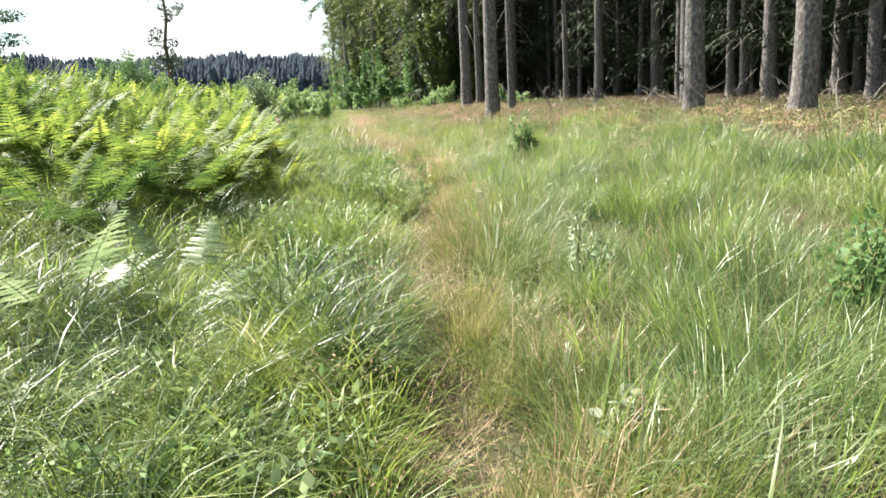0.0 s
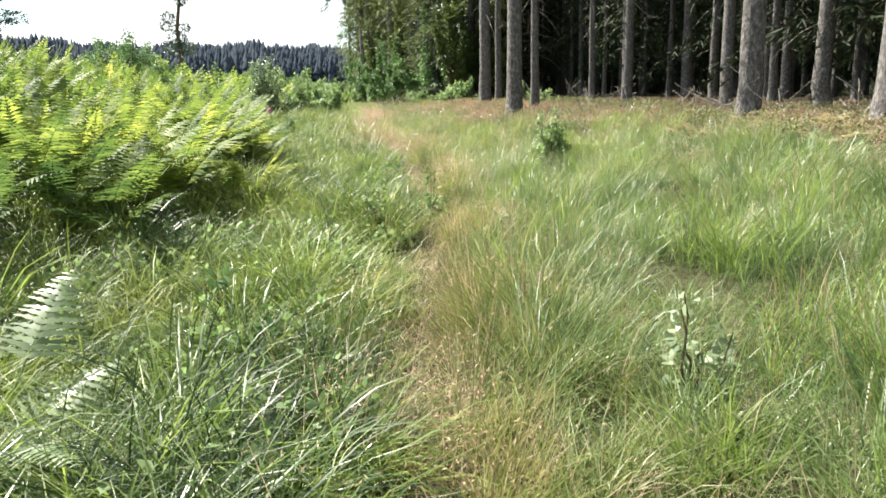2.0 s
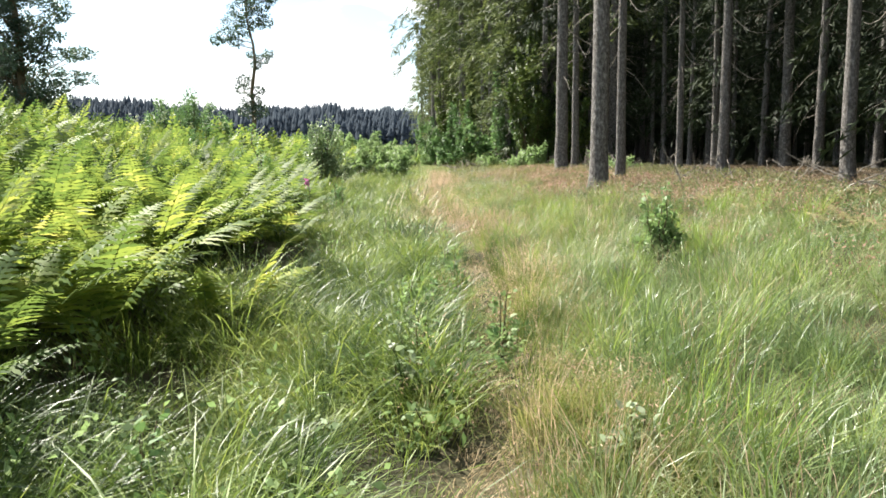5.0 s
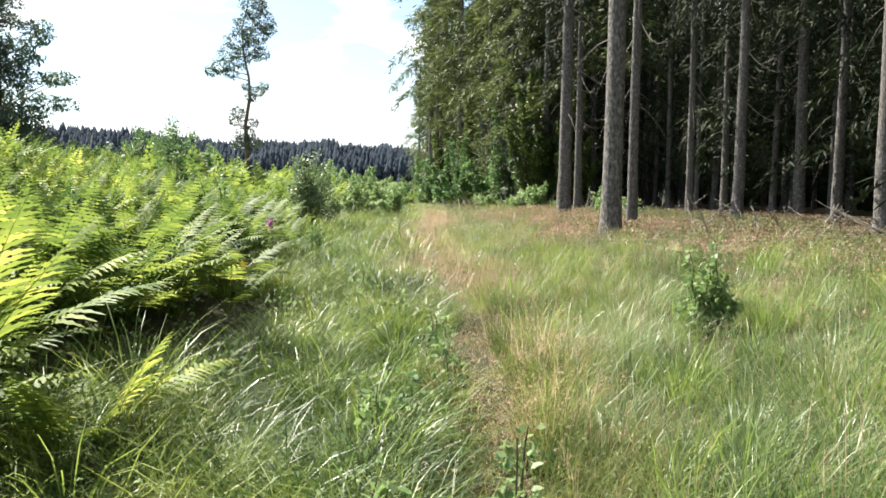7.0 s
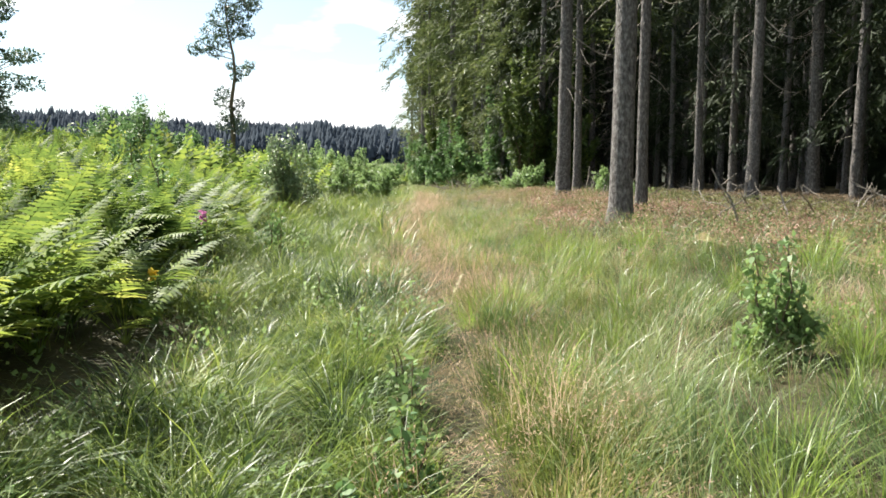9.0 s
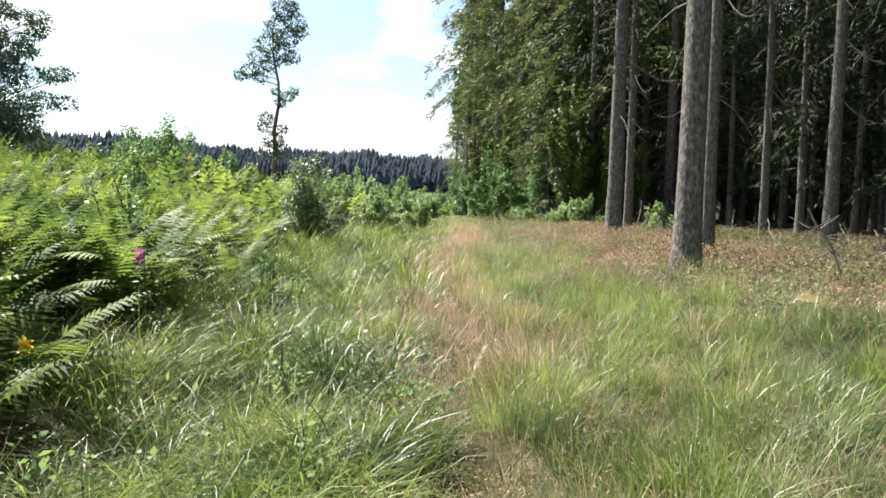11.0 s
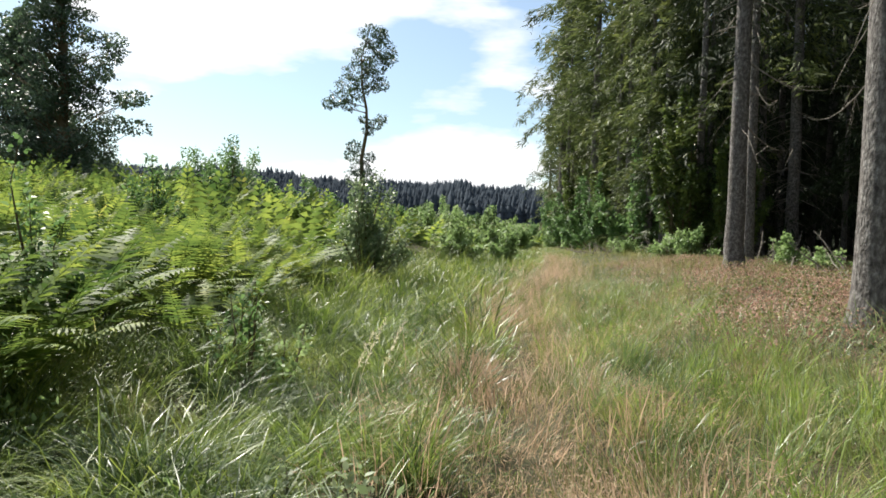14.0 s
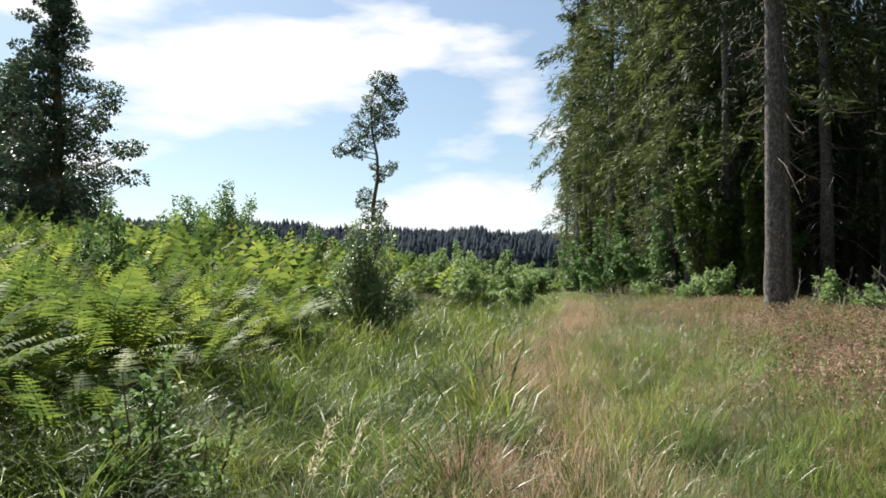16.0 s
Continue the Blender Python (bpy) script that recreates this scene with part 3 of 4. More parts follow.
ferns = [build_fern(40 + i, 8 + i % 2, M_FERN, 1.1) for i in range(5)]
old_fern = tagged(build_fern(60, 5, M_FERN_OLD, 0.8), "yellow-brown withering bracken fern", "fern", "withered bracken under the trees")
# sun sheen on these fronds is put into a pale leaf colour
sheen_fern = tagged(build_fern(66, 6, M_WILLOW_AND_SHEEN, 0.85), "drooping bracken fern, sun sheen put into its pale grey-green colour", "fern", "bracken beside the path")
sheen_fern.matrix_basis = pose(-1.35, 7.2, float(land(-1.35, 7.2)) - 0.02, 6, 10, 40)
m = pose(-1.75, 6.75, float(land(-1.75, 6.75)) - 0.02, -4, 12, 150)
copy_thing(sheen_fern, m).matrix_basis = m
free = list(ferns)


def plant_fern(x, y, s, kind=None):
    global free
    m = pose(x, y, float(land(x, y)) - 0.02, rng.uniform(-8, 8), rng.uniform(-8, 8), rng.uniform(0, 360)) @ Matrix.Diagonal((s, s, s, 1))
    src = kind if kind else ferns[int(rng.integers(0, 5))]
    if src in free:
        free.remove(src)
        src.matrix_basis = m
        return src
    t = copy_thing(src, m)
    t.matrix_basis = m
    return t


# nearest ferns, one by one, along the edge of the patch
count = 0
fern_at = []
while count < 235:
    y = 11.2 + 17.5 * rng.uniform() ** 1.15
    x = along(FERN_LINE, y) - abs(rng.normal(0, 1.1)) - 0.05
    if any((x - a) ** 2 + (y - b) ** 2 < 0.10 for a, b in fern_at):
        continue
    fern_at.append((x, y))
    plant_fern(x, y, rng.uniform(0.75, 1.1))
    count += 1
for x, y, s in ((-2.15, 12.7, 0.75), (-2.1, 12.85, 0.7), (-4.4, 20.3, 1.0), (-4.7, 20.9, 1.1), (-4.9, 20.2, 1.15), (-2.6, 8.95, 0.75), (-2.95, 8.8, 0.8), (-2.9, 9.3, 0.7), (-3.3, 10.0, 0.8), (-3.9, 10.4, 0.9), (-4.6, 9.6, 0.9), (-5.0, 10.6, 0.9), (-3.4, 8.3, 0.7), (-5.4, 8.8, 0.9), (-2.5, 11.7, 0.95), (-2.75, 12.5, 0.9), (-2.7, 11.0, 1.0), (-3.1, 11.3, 1.05), (-2.45, 10.4, 0.85), (-2.9, 10.5, 0.95), (-3.4, 11.0, 1.0), (-3.2, 12.1, 1.05), (-4.6, 22.4, 0.8), (-4.2, 21.6, 0.7), (-5.2, 24.0, 0.8), (-4.3, 20.0, 0.85), (-4.5, 19.7, 1.05), (-4.9, 19.0, 1.15), (-4.7, 18.2, 1.0), (-3.35, 15.9, 1.0), (-3.3, 15.0, 1.05), (-3.4, 14.4, 0.95), (-3.05, 16.5, 0.8), (-3.4, 17.2, 1.0), (-3.3, 13.7, 0.95)):
    plant_fern(x, y, s)
for i in range(30):
    y = rng.uniform(10, 22)
    x = along(WOOD_LINE, y) - rng.uniform(-0.6, 2.0) + 0.3
    m = pose(x, y, float(land(x, y)) - 0.02, rng.uniform(-10, 10), rng.uniform(-10, 10), rng.uniform(0, 360)) @ Matrix.Diagonal((0.9, 0.9, 0.42, 1))
    t = old_fern if i == 0 else copy_thing(old_fern, m)
    t.matrix_basis = m


def fern_field(count, x_of, ys, hs, pairs, long=0.75, stalk=0.45):
    """Many plain fronds in one mesh."""
    base = [frond(rng, long, stalk, pairs, False, b, 0.42) for b in (0.3, 0.55, 0.8, 1.15)]
    out = []
    for i in range(count):
        x, y, h = x_of[i], ys[i], hs[i]
        v, f = base[i % 4]
        m = np.array(pose(x, y, float(land(x, y)), rng.uniform(-12, 12), rng.uniform(-12, 12), rng.uniform(0, 360)))
        m[:3, :3] *= h
        out.append((v @ m[:3, :3].T + m[:3, 3], f))
    return join(out)


n = 7200
ys = 11.6 + 28 * rng.uniform(size=n) ** 1.35
xs = along(FERN_LINE, ys) - 0.7 - 17 * rng.uniform(size=n) ** 1.3
stuff("bracken_field", fern_field(n, xs, ys, rng.uniform(0.7, 1.12, n) * (0.85 + 0.35 * ease(along(FERN_LINE, ys) - xs, 0, 5)), 12, 0.5, 0.62), M_FERN, "dense bright green bracken covering the rising clearing", "bracken")
n = 3600
ys = 30 + 95 * rng.uniform(size=n) ** 1.2
xs = np.minimum(along(FERN_LINE, ys), along(PATH_LINE, ys) - 2) - 0.2 + 9 * ease(ys, 75, 95) - 34 * rng.uniform(size=n) ** 1.2
stuff("bracken_far", fern_field(n, xs, ys, rng.uniform(1.05, 1.75, n), 7), M_FERN, "bright green bracken and scrub farther up the clearing", "bracken")


# ---- broadleaf trees and shrubs ----
def leaf_cloud(rng, centre, radius, count, size, flat=0.75):
    """Leaves scattered on and in an uneven clump."""
    d = rnd_dirs(rng, count)
    r = rng.uniform(0.25, 1.0, count) ** 0.45
    r *= 1 + 0.28 * np.sin(3 * d[:, 0] * 2 + centre[0] * 7) * np.sin(4 * d[:, 2] + centre[2] * 5)
    p = np.array(centre) + d * r[:, None] * np.array([radius, radius, radius * flat])
    way = d + rnd_dirs(rng, count) * 0.9 + np.array([0, 0, -0.25])
    return leaves(p, way, rnd_dirs(rng, count, 0.8), size * rng.uniform(0.7, 1.4, count), size * rng.uniform(0.5, 0.9, count))


def limb(rng, a, b, r0, r1, sides=5, wob=0.06):
    s = np.linspace(0, 1, 6)[:, None]
    a, b = np.array(a, float), np.array(b, float)
    L = np.linalg.norm(b - a)
    p = a + (b - a) * s + rng.normal(0, wob * L, (6, 3)) * s * (1 - s) * 1.6
    return tube(p, r0 + (r1 - r0) * s[:, 0], sides)


def birch_tree(x, y):
    """Tall thin tree with a few separate leaf clumps on a slightly crooked stem."""
    r = np.random.default_rng(21)
    e = empty("birch_tree", x, y, float(land(x, y)) - 0.1)
    z0 = float(land(x, y))
    stem = np.array(((0, 0, 0), (0.25, 0, 3.5), (0.1, 0, 6.0), (0.55, 0, 8.6), (0.45, 0, 10.4), (0.0, 0, 12.5), (-0.15, 0, 15.0), (0.6, 0, 17.6)))
    stem[:, 2] *= (18.8 - z0) / 17.6
    k = (18.8 - z0) / 17.6
    part("trunk", tube(stem, np.linspace(0.24, 0.03, 8), 8), M_STEM, e, "thin dark crooked trunk", True)
    clumps = [(0.9, 0, 16.9, 1.2), (1.9, 0.2, 15.6, 1.1), (0.2, 0.4, 15.4, 1.2), (1.5, -0.5, 14.2, 1.1), (-0.6, 0.2, 13.9, 1.2), (0.6, 0.5, 13.0, 1.2), (-1.4, 0, 12.7, 1.0),
              (1.5, 0.2, 12.6, 0.8), (-0.4, 0, 11.9, 0.9), (-2.3, 0.1, 11.5, 0.9), (-3.2, 0, 11.0, 0.6), (-1.4, 0.2, 10.9, 0.7), (2.3, 0.1, 14.8, 0.7), (1.6, 0, 17.0, 0.7),
              (1.3, 0.1, 9.1, 0.65), (1.9, 0, 9.5, 0.45), (0.6, 0, 8.5, 0.5), (0.2, 0, 9.5, 0.4), (-0.6, 0, 7.1, 0.7), (-1.0, 0.2, 6.3, 0.6), (0.9, 0, 6.2, 0.5), (0.1, 0, 5.2, 0.9), (-0.5, 0.3, 4.3, 1.0), (0.8, 0, 4.2, 0.9)]
    limbs, cl = [], []
    for cx, cy, cz, cr in clumps:
        cz *= k
        zz = max(cz - 0.9, 1)
        sx = np.interp(zz, stem[:, 2], stem[:, 0])
        limbs.append(limb(r, (sx, 0, zz), (cx, cy, cz), 0.05, 0.012))
        cl.append(leaf_cloud(r, (cx, cy, cz), cr, int(520 * cr ** 1.5), 0.17))
    part("branchwork", join(limbs), M_STEM, e)
    part("crown", join(cl), M_LEAF_DARK, e, "sparse clumped leaves with gaps of sky")
    return tagged(e, "tall lone birch with a thin trunk and clumped leaves", "tree")


def conical_tree(x, y, height, radius, seed):
    r = np.random.default_rng(seed)
    e = empty("alder_tree", x, y, float(land(x, y)) - 0.1)
    s = np.linspace(0, 1, 9)
    part("trunk", tube(np.stack([0.2 * np.sin(4 * s), 0.1 * np.sin(5 * s), height * s], 1), 0.24 * (1.04 - s), 8), M_STEM, e, "dark upright trunk", True)
    limbs, cl = [], []
    for i in range(230):
        u = (i + r.uniform()) / 230
        z = height * (0.04 + 0.95 * u)
        R = radius * (1.02 - u) ** 1.05 * r.uniform(0.2, 1.3)
        a = r.uniform(0, 2 * np.pi)
        c = (R * math.cos(a), R * math.sin(a), z + 0.15 * R)
        limbs.append(limb(r, (0, 0, max(0.3, z - 0.5 * R)), c, 0.035, 0.008, 4))
        cl.append(leaf_cloud(r, c, 0.24 + 0.5 * (1 - u), int(210 * (1.25 - 0.9 * u)), 0.12, 0.5))
    part("branchwork", join(limbs), M_STEM, e)
    part("crown", join(cl), M_LEAF_DARK, e, "dense dark green leaves, ragged outline")
    return tagged(e, "dark conical broadleaf tree standing alone in the bracken", "tree")


birch_tree(-27.3, 75.3)
conical_tree(-24.4, 40.0, 12.2, 3.3, 31)
conical_tree(-28.6, 42.0, 8.5, 3.4, 32)


def shrub(name, seed, x, y, height, radius, mat, size, label, dense=1.0, category="shrub"):
    """Upright stems, side shoots and leaves."""
    r = np.random.default_rng(seed)
    e = empty(name, x, y, float(land(x, y)) - 0.02)
    stems, lv = [], []
    for i in range(max(4, int(11 * dense))):
        a = r.uniform(0, 2 * np.pi)
        R = radius * r.uniform(0.1, 1.05)
        h = height * r.uniform(0.35, 1.0) * (1.05 - 0.5 * (R / radius) ** 2)
        tip = np.array((R * math.cos(a), R * math.sin(a), h))
        root = np.array((0.12 * R * math.cos(a), 0.12 * R * math.sin(a), 0))
        stems.append(limb(r, root, tip, 0.006 + 0.008 * height, 0.003, 4, 0.08))
        m = int((16 + 42 * height) * min(dense, 1.6))
        t = r.uniform(0.18, 1.02, m) ** 0.8
        off = rnd_dirs(r, m) * (radius * 0.2 * (1.25 - t) + 0.03)[:, None]
        p = root + (tip - root) * t[:, None] + off
        p[:, 2] = np.maximum(p[:, 2], 0.04)
        lv.append((round_leaves if size < 0.08 else leaves)(p, off + rnd_dirs(r, m) * 0.4 * radius + np.array((0, 0, 0.02)), rnd_dirs(r, m, 1.4), size * r.uniform(0.6, 1.3, m), size * 0.62 * r.uniform(0.7, 1.2, m)))
    for st in stems:
        part("stem", st, M_STEM, e)
    part("foliage", join(lv), mat, e)
    return tagged(e, label, category)


FAR_BUSHES = ((-15.7, 55.6, 1.9), (-17.8, 65.5, 2.2), (-14.5, 60.3, 2.8), (-17.4, 74.2, 2.4), (-14.2, 68.9, 3.0), (-16.1, 83.1, 2.9), (-15.4, 90.5, 2.8), (-17.6, 101.0, 3.0), (-13.2, 76.0, 2.0))
BUSH = "green leafy bush standing among the bracken"
shrub("bush", 51, -7.1, 31.4, 2.35, 1.05, M_WILLOW_AND_SHEEN, 0.09, "round pale green willow bush at the edge of the grass", 3.0)
# leafy young trees added to stand in for light green spruce boughs
shrub("young_tree_for_boughs", 71, -0.6, 53.6, 9.6, 1.9, M_LEAF_EDGE, 0.20, "slim young tree with yellow-green leaves, added in place of light green spruce boughs", 1.5, "tree")
shrub("young_tree_for_boughs", 72, 1.5, 52.4, 8.2, 1.6, M_LEAF_EDGE, 0.20, "slim young tree with yellow-green leaves, added in place of light green spruce boughs", 1.5, "tree")
shrub("young_tree_for_boughs", 73, -5.4, 67.0, 8.0, 2.0, M_LEAF_EDGE, 0.22, "slim young tree with yellow-green leaves, added in place of light green spruce boughs", 1.5, "tree")
shrub("young_tree_for_boughs", 74, -8.9, 75.5, 7.5, 1.9, M_LEAF_EDGE, 0.24, "slim young tree with yellow-green leaves, added in place of light green spruce boughs", 1.5, "tree")
shrub("bush", 52, -14.7, 37.0, 2.9, 2.0, M_LEAF, 0.10, BUSH, 5.5)
shrub("bush", 53, -13.3, 37.4, 1.7, 1.3, M_LEAF, 0.13, BUSH, 2.0)
shrub("bush", 54, -17.5, 38.0, 2.0, 1.4, M_LEAF, 0.13, BUSH, 2.0)
shrub("bush", 55, -8.9, 44.0, 1.9, 1.2, M_LEAF_LIGHT, 0.14, BUSH, 2.0)
shrub("bush", 56, -7.4, 46.5, 1.6, 0.9, M_LEAF_LIGHT, 0.14, BUSH, 1.6)
shrub("bush", 57, -11.6, 43.0, 1.4, 1.3, M_LEAF, 0.14, BUSH, 1.8)
shrub("bush", 58, -9.0, 26.8, 1.7, 0.7, M_LEAF, 0.07, "dark green leafy bush rising out of the bracken", 1.8)
shrub("bush", 59, -12.0, 49.0, 2.0, 1.6, M_LEAF_LIGHT, 0.15, BUSH, 2.0)
shrub("bush", 60, -10.5, 56.0, 2.2, 1.6, M_LEAF_LIGHT, 0.17, BUSH, 2.0)
shrub("bush", 61, -19.5, 52.0, 2.6, 1.8, M_LEAF, 0.17, BUSH, 2.0)
shrub("bush", 62, -5.06, 20.8, 1.95, 0.4, M_LEAF, 0.06, "slender green sapling rising out of the bracken", 0.8, "sapling")
for i, (x, y, h) in enumerate(((-1.2, 50.5, 1.1), (-0.2, 49.0, 1.5), (2.6, 42.2, 1.1), (3.4, 40.9, 0.7), (-3.4, 57.0, 0.9), (-9.4, 76.0, 1.8), (-12.0, 84.0, 2.4), (-6.2, 66.0, 5.0), (-3.0, 60.0, 7.0), (-8.3, 74.0, 5.5), (0.2, 56.5, 7.5), (-10.6, 82.0, 5.0), (-13.4, 94.0, 6.0))):
    shrub("understory_shrub", 70 + i, x, y, h, 0.75 + 0.25 * h, M_LEAF_LIGHT if h < 3 else M_LEAF, 0.12 + 0.02 * h, "light green leafy shrub at the foot of the spruces", 1.3)

for i, (x, y, h) in enumerate(FAR_BUSHES):
    shrub("bush", 160 + i, x, y, h, 0.55 * h + 0.4, M_LEAF_LIGHT if i % 3 else M_LEAF, 0.17, "bright green leafy bush at the far end of the clearing", 2.2)

# plants beside the path
shrub("sapling", 90, 1.55, 16.95, 0.95, 0.28, M_LEAF_LIGHT, 0.062, "young aspen sapling with small round leaves in the grass", 1.3, "sapling")
shrub("sapling", 91, 2.45, 6.55, 0.6, 0.36, M_LEAF, 0.05, "small green sapling in the tall grass", 1.4, "sapling")
for i, (x, y, h, m, label) in enumerate((
        (1.2, 7.75, 0.55, M_SILVER, "thistle-like weed with pale leaves"),
        (0.58, 10.8, 0.42, M_SILVER, "low weed with whitish leaves beside the path"), (-0.62, 11.6, 0.5, M_SILVER, "bramble with pale green leaves"),
        (-0.12, 12.6, 0.6, M_LEAF_LIGHT, "young shoot with yellow-green leaves in the path"), (-1.3, 16.7, 0.55, M_LEAF_LIGHT, "yellow-green weed in the grass"),
        (-0.75, 14.0, 0.5, M_LEAF, "bramble shoot beside the path"), (-0.95, 12.6, 0.5, M_LEAF, "leafy weed beside the path"), (-1.4, 10.3, 0.5, M_LEAF, "leafy weed in the grass"),
        (-0.1, 13.5, 0.35, M_LEAF, "broad-leaved weed beside the path"), (-4.0, 19.6, 0.8, M_LEAF_LIGHT, "tall weed in front of the ferns"), (-3.62, 22.0, 0.85, M_LEAF_LIGHT, "bright yellow-green weed with large leaves"),
        (-2.0, 19.9, 0.3, M_SILVER, "low broad-leaved weed with whitish leaves"), (-2.25, 19.7, 0.28, M_SILVER, "low broad-leaved weed with whitish leaves"), (-0.7, 8.2, 0.4, M_LEAF, "broad-leaved weed in the grass"), (-1.1, 9.0, 0.5, M_LEAF, "leafy weed in the grass"), (-0.55, 9.8, 0.45, M_LEAF, "leafy weed beside the path"), (-3.75, 21.65, 1.25, M_LEAF, "tall dark green weed in front of the ferns"), (-3.95, 21.8, 1.1, M_LEAF, "tall dark green weed in front of the ferns"),
        (-0.72, 15.2, 0.45, M_LEAF_LIGHT, "leafy weed on the lip of the path"), (-0.62, 14.6, 0.4, M_LEAF, "leafy weed on the lip of the path"), (-0.85, 15.7, 0.5, M_LEAF_LIGHT, "leafy weed on the lip of the path"), (-0.35, 11.2, 0.4, M_LEAF_LIGHT, "leafy weed on the lip of the path"), (-0.6, 12.1, 0.45, M_LEAF_LIGHT, "leafy weed on the lip of the path"),
        (0.98, 5.4, 0.3, M_SILVER, "small weed with whitish leaves in the grass"), (-0.9, 13.3, 0.5, M_LEAF_LIGHT, "leafy weed beside the path"), (-2.05, 18.2, 0.6, M_LEAF_LIGHT, "leafy weed in the tall grass"))):
    shrub("weed", 110 + i, x, y, h, 0.16 + 0.1 * h, m, 0.055, label, 0.55, "plant")


def flower_spike(name, seed, x, y, height, mat, label, bloom_from, size, blooms=26):
    r = np.random.default_rng(seed)
    e = empty(name, x, y, float(land(x, y)) - 0.02)
    part("stem", tube(np.stack([0.04 * np.sin(np.linspace(0, 2, 6)), 0 * np.arange(6), np.linspace(0, height, 6)], 1), np.linspace(0.007, 0.003, 6), 5), M_STEM, e)
    t = r.uniform(0.05, bloom_from, 26)
    d = rnd_dirs(r, 26, 0.3)
    part("foliage", leaves(np.stack([0 * t, 0 * t, t * height], 1), d, rnd_dirs(r, 26, 1.5), 0.16 * (1.1 - t), 0.05 * (1.2 - t)), M_LEAF, e)
    t = r.uniform(bloom_from, 1.0, blooms)
    d = rnd_dirs(r, blooms, -0.5)
    part("blossom", leaves(np.stack([0 * t, 0 * t, t * height], 1), d, rnd_dirs(r, blooms), np.full(blooms, size), np.full(blooms, size * 0.6)), mat, e)
    return tagged(e, label, "flower")


flower_spike("foxglove", 131, -3.4, 18.55, 0.9, M_PINK, "pink foxglove in bloom in front of the bracken", 0.86, 0.05, 26)
flower_spike("ragwort", 132, -3.15, 17.1, 0.45, M_YELLOW, "yellow ragwort flower in the grass", 0.85, 0.05, 30)
flower_spike("goldenrod", 133, -0.14, 12.45, 0.58, M_LEAF_LIGHT, "weed with a yellow-green leafy tip beside the path", 0.86, 0.05, 16)


def plume(seed, x, y, h):
    r = np.random.default_rng(seed)
    e = empty("grass_plume", x, y, float(land(x, y)))
    s = np.linspace(0, 1, 7)
    p = np.stack([0.28 * h * s ** 2, 0.05 * s, h * s], 1)
    part("stem", tube(p, 0.003 * (1.2 - s), 3), M_PALE, e)
    t = r.uniform(0.55, 1.0, 60)
    c = np.stack([np.interp(t, s, p[:, 0]), np.interp(t, s, p[:, 1]), np.interp(t, s, p[:, 2])], 1)
    part("seed_head", leaves(c, rnd_dirs(r, 60, 0.7) + np.array((0.5, 0, 0.6)), rnd_dirs(r, 60), np.full(60, 0.04), np.full(60, 0.008)), M_PALE, e)
    return tagged(e, "pale feathery grass plume leaning over", "grass", "pale plumes in the grass")


for i, (x, y, h) in enumerate(((-2.86, 21.75, 0.8), (-2.72, 21.8, 0.75), (-3.0, 21.95, 0.65), (-1.5, 18.6, 0.5), (-1.0, 19.1, 0.45), (-2.4, 27.0, 0.5))):
    plume(140 + i, x, y, h)


# ---- dead wood on the forest floor ----
def stick(seed, a, b, r0, label="grey dead stick on the forest floor"):
    r = np.random.default_rng(seed)
    e = empty("dead_stick", *a)
    d = np.array(b) - np.array(a)
    part("shaft", limb(r, (0, 0, -0.05), d, r0, r0 * 0.4, 6, 0.05), M_TWIG, e)
    for q in range(3):
        s = r.uniform(0.3, 0.9)
        part("side_twig", limb(r, d * s, d * s + rnd_dirs(r, 1)[0] * 0.3, r0 * 0.4, r0 * 0.15, 4), M_TWIG, e)
    return tagged(e, label, "stick", "dead sticks under the spruces")


r_st = np.random.default_rng(77)
for i in range(46):
    y = r_st.uniform(14, 62)
    x = along(WOOD_LINE, y) + r_st.uniform(0.2, 4.5)
    z = float(land(x, y))
    a = r_st.uniform(0, 2 * np.pi)
    up = r_st.uniform(0.05, 1.0) if i % 3 else r_st.uniform(0.6, 1.3)
    ln = r_st.uniform(0.4, 1.3)
    stick(200 + i, (x, y, z), (x + ln * math.cos(a), y + ln * math.sin(a), z + up), r_st.uniform(0.012, 0.028))
for i in range(64):
    y = r_st.uniform(15, 46)
    x = along(WOOD_LINE, y) + r_st.uniform(1.2, 9.0)
    z = float(land(x, y))
    a = r_st.uniform(0, 2 * np.pi)
    ln = r_st.uniform(0.7, 1.9)
    stick(300 + i, (x, y, z), (x + ln * math.cos(a), y + ln * math.sin(a), z + r_st.uniform(0.1, 0.8)), r_st.uniform(0.014, 0.03), "fallen grey branch in the shade of the spruces")
for i in range(26):
    y = r_st.uniform(56, 66)
    x = along(WOOD_LINE, y) - r_st.uniform(-1.0, 2.6)
    z = float(land(x, y))
    a = r_st.uniform(0, 2 * np.pi)
    ln = r_st.uniform(0.8, 2.0)
    stick(260 + i, (x, y, z + 0.05), (x + ln * math.cos(a), y + ln * math.sin(a), z + r_st.uniform(0.2, 0.8)), 0.035, "grey brushwood heaped at the wood's corner")


# ---- low growth under the trees ----
def low_leaves(rng, xs, ys, size, high):
    n = len(xs)
    p = np.stack([xs, ys, land(xs, ys) + high * rng.uniform(0.1, 1, n)], 1)
    return leaves(p, rnd_dirs(rng, n, 0.2), rnd_dirs(rng, n, 1.5), size * rng.uniform(0.6, 1.4, n), size * 0.6 * rng.uniform(0.6, 1.3, n))


def clustered(rng, cx, cy, per, spread):
    k = len(cx)
    return np.repeat(cx, per) + rng.normal(0, spread, k * per), np.repeat(cy, per) + rng.normal(0, spread, k * per)


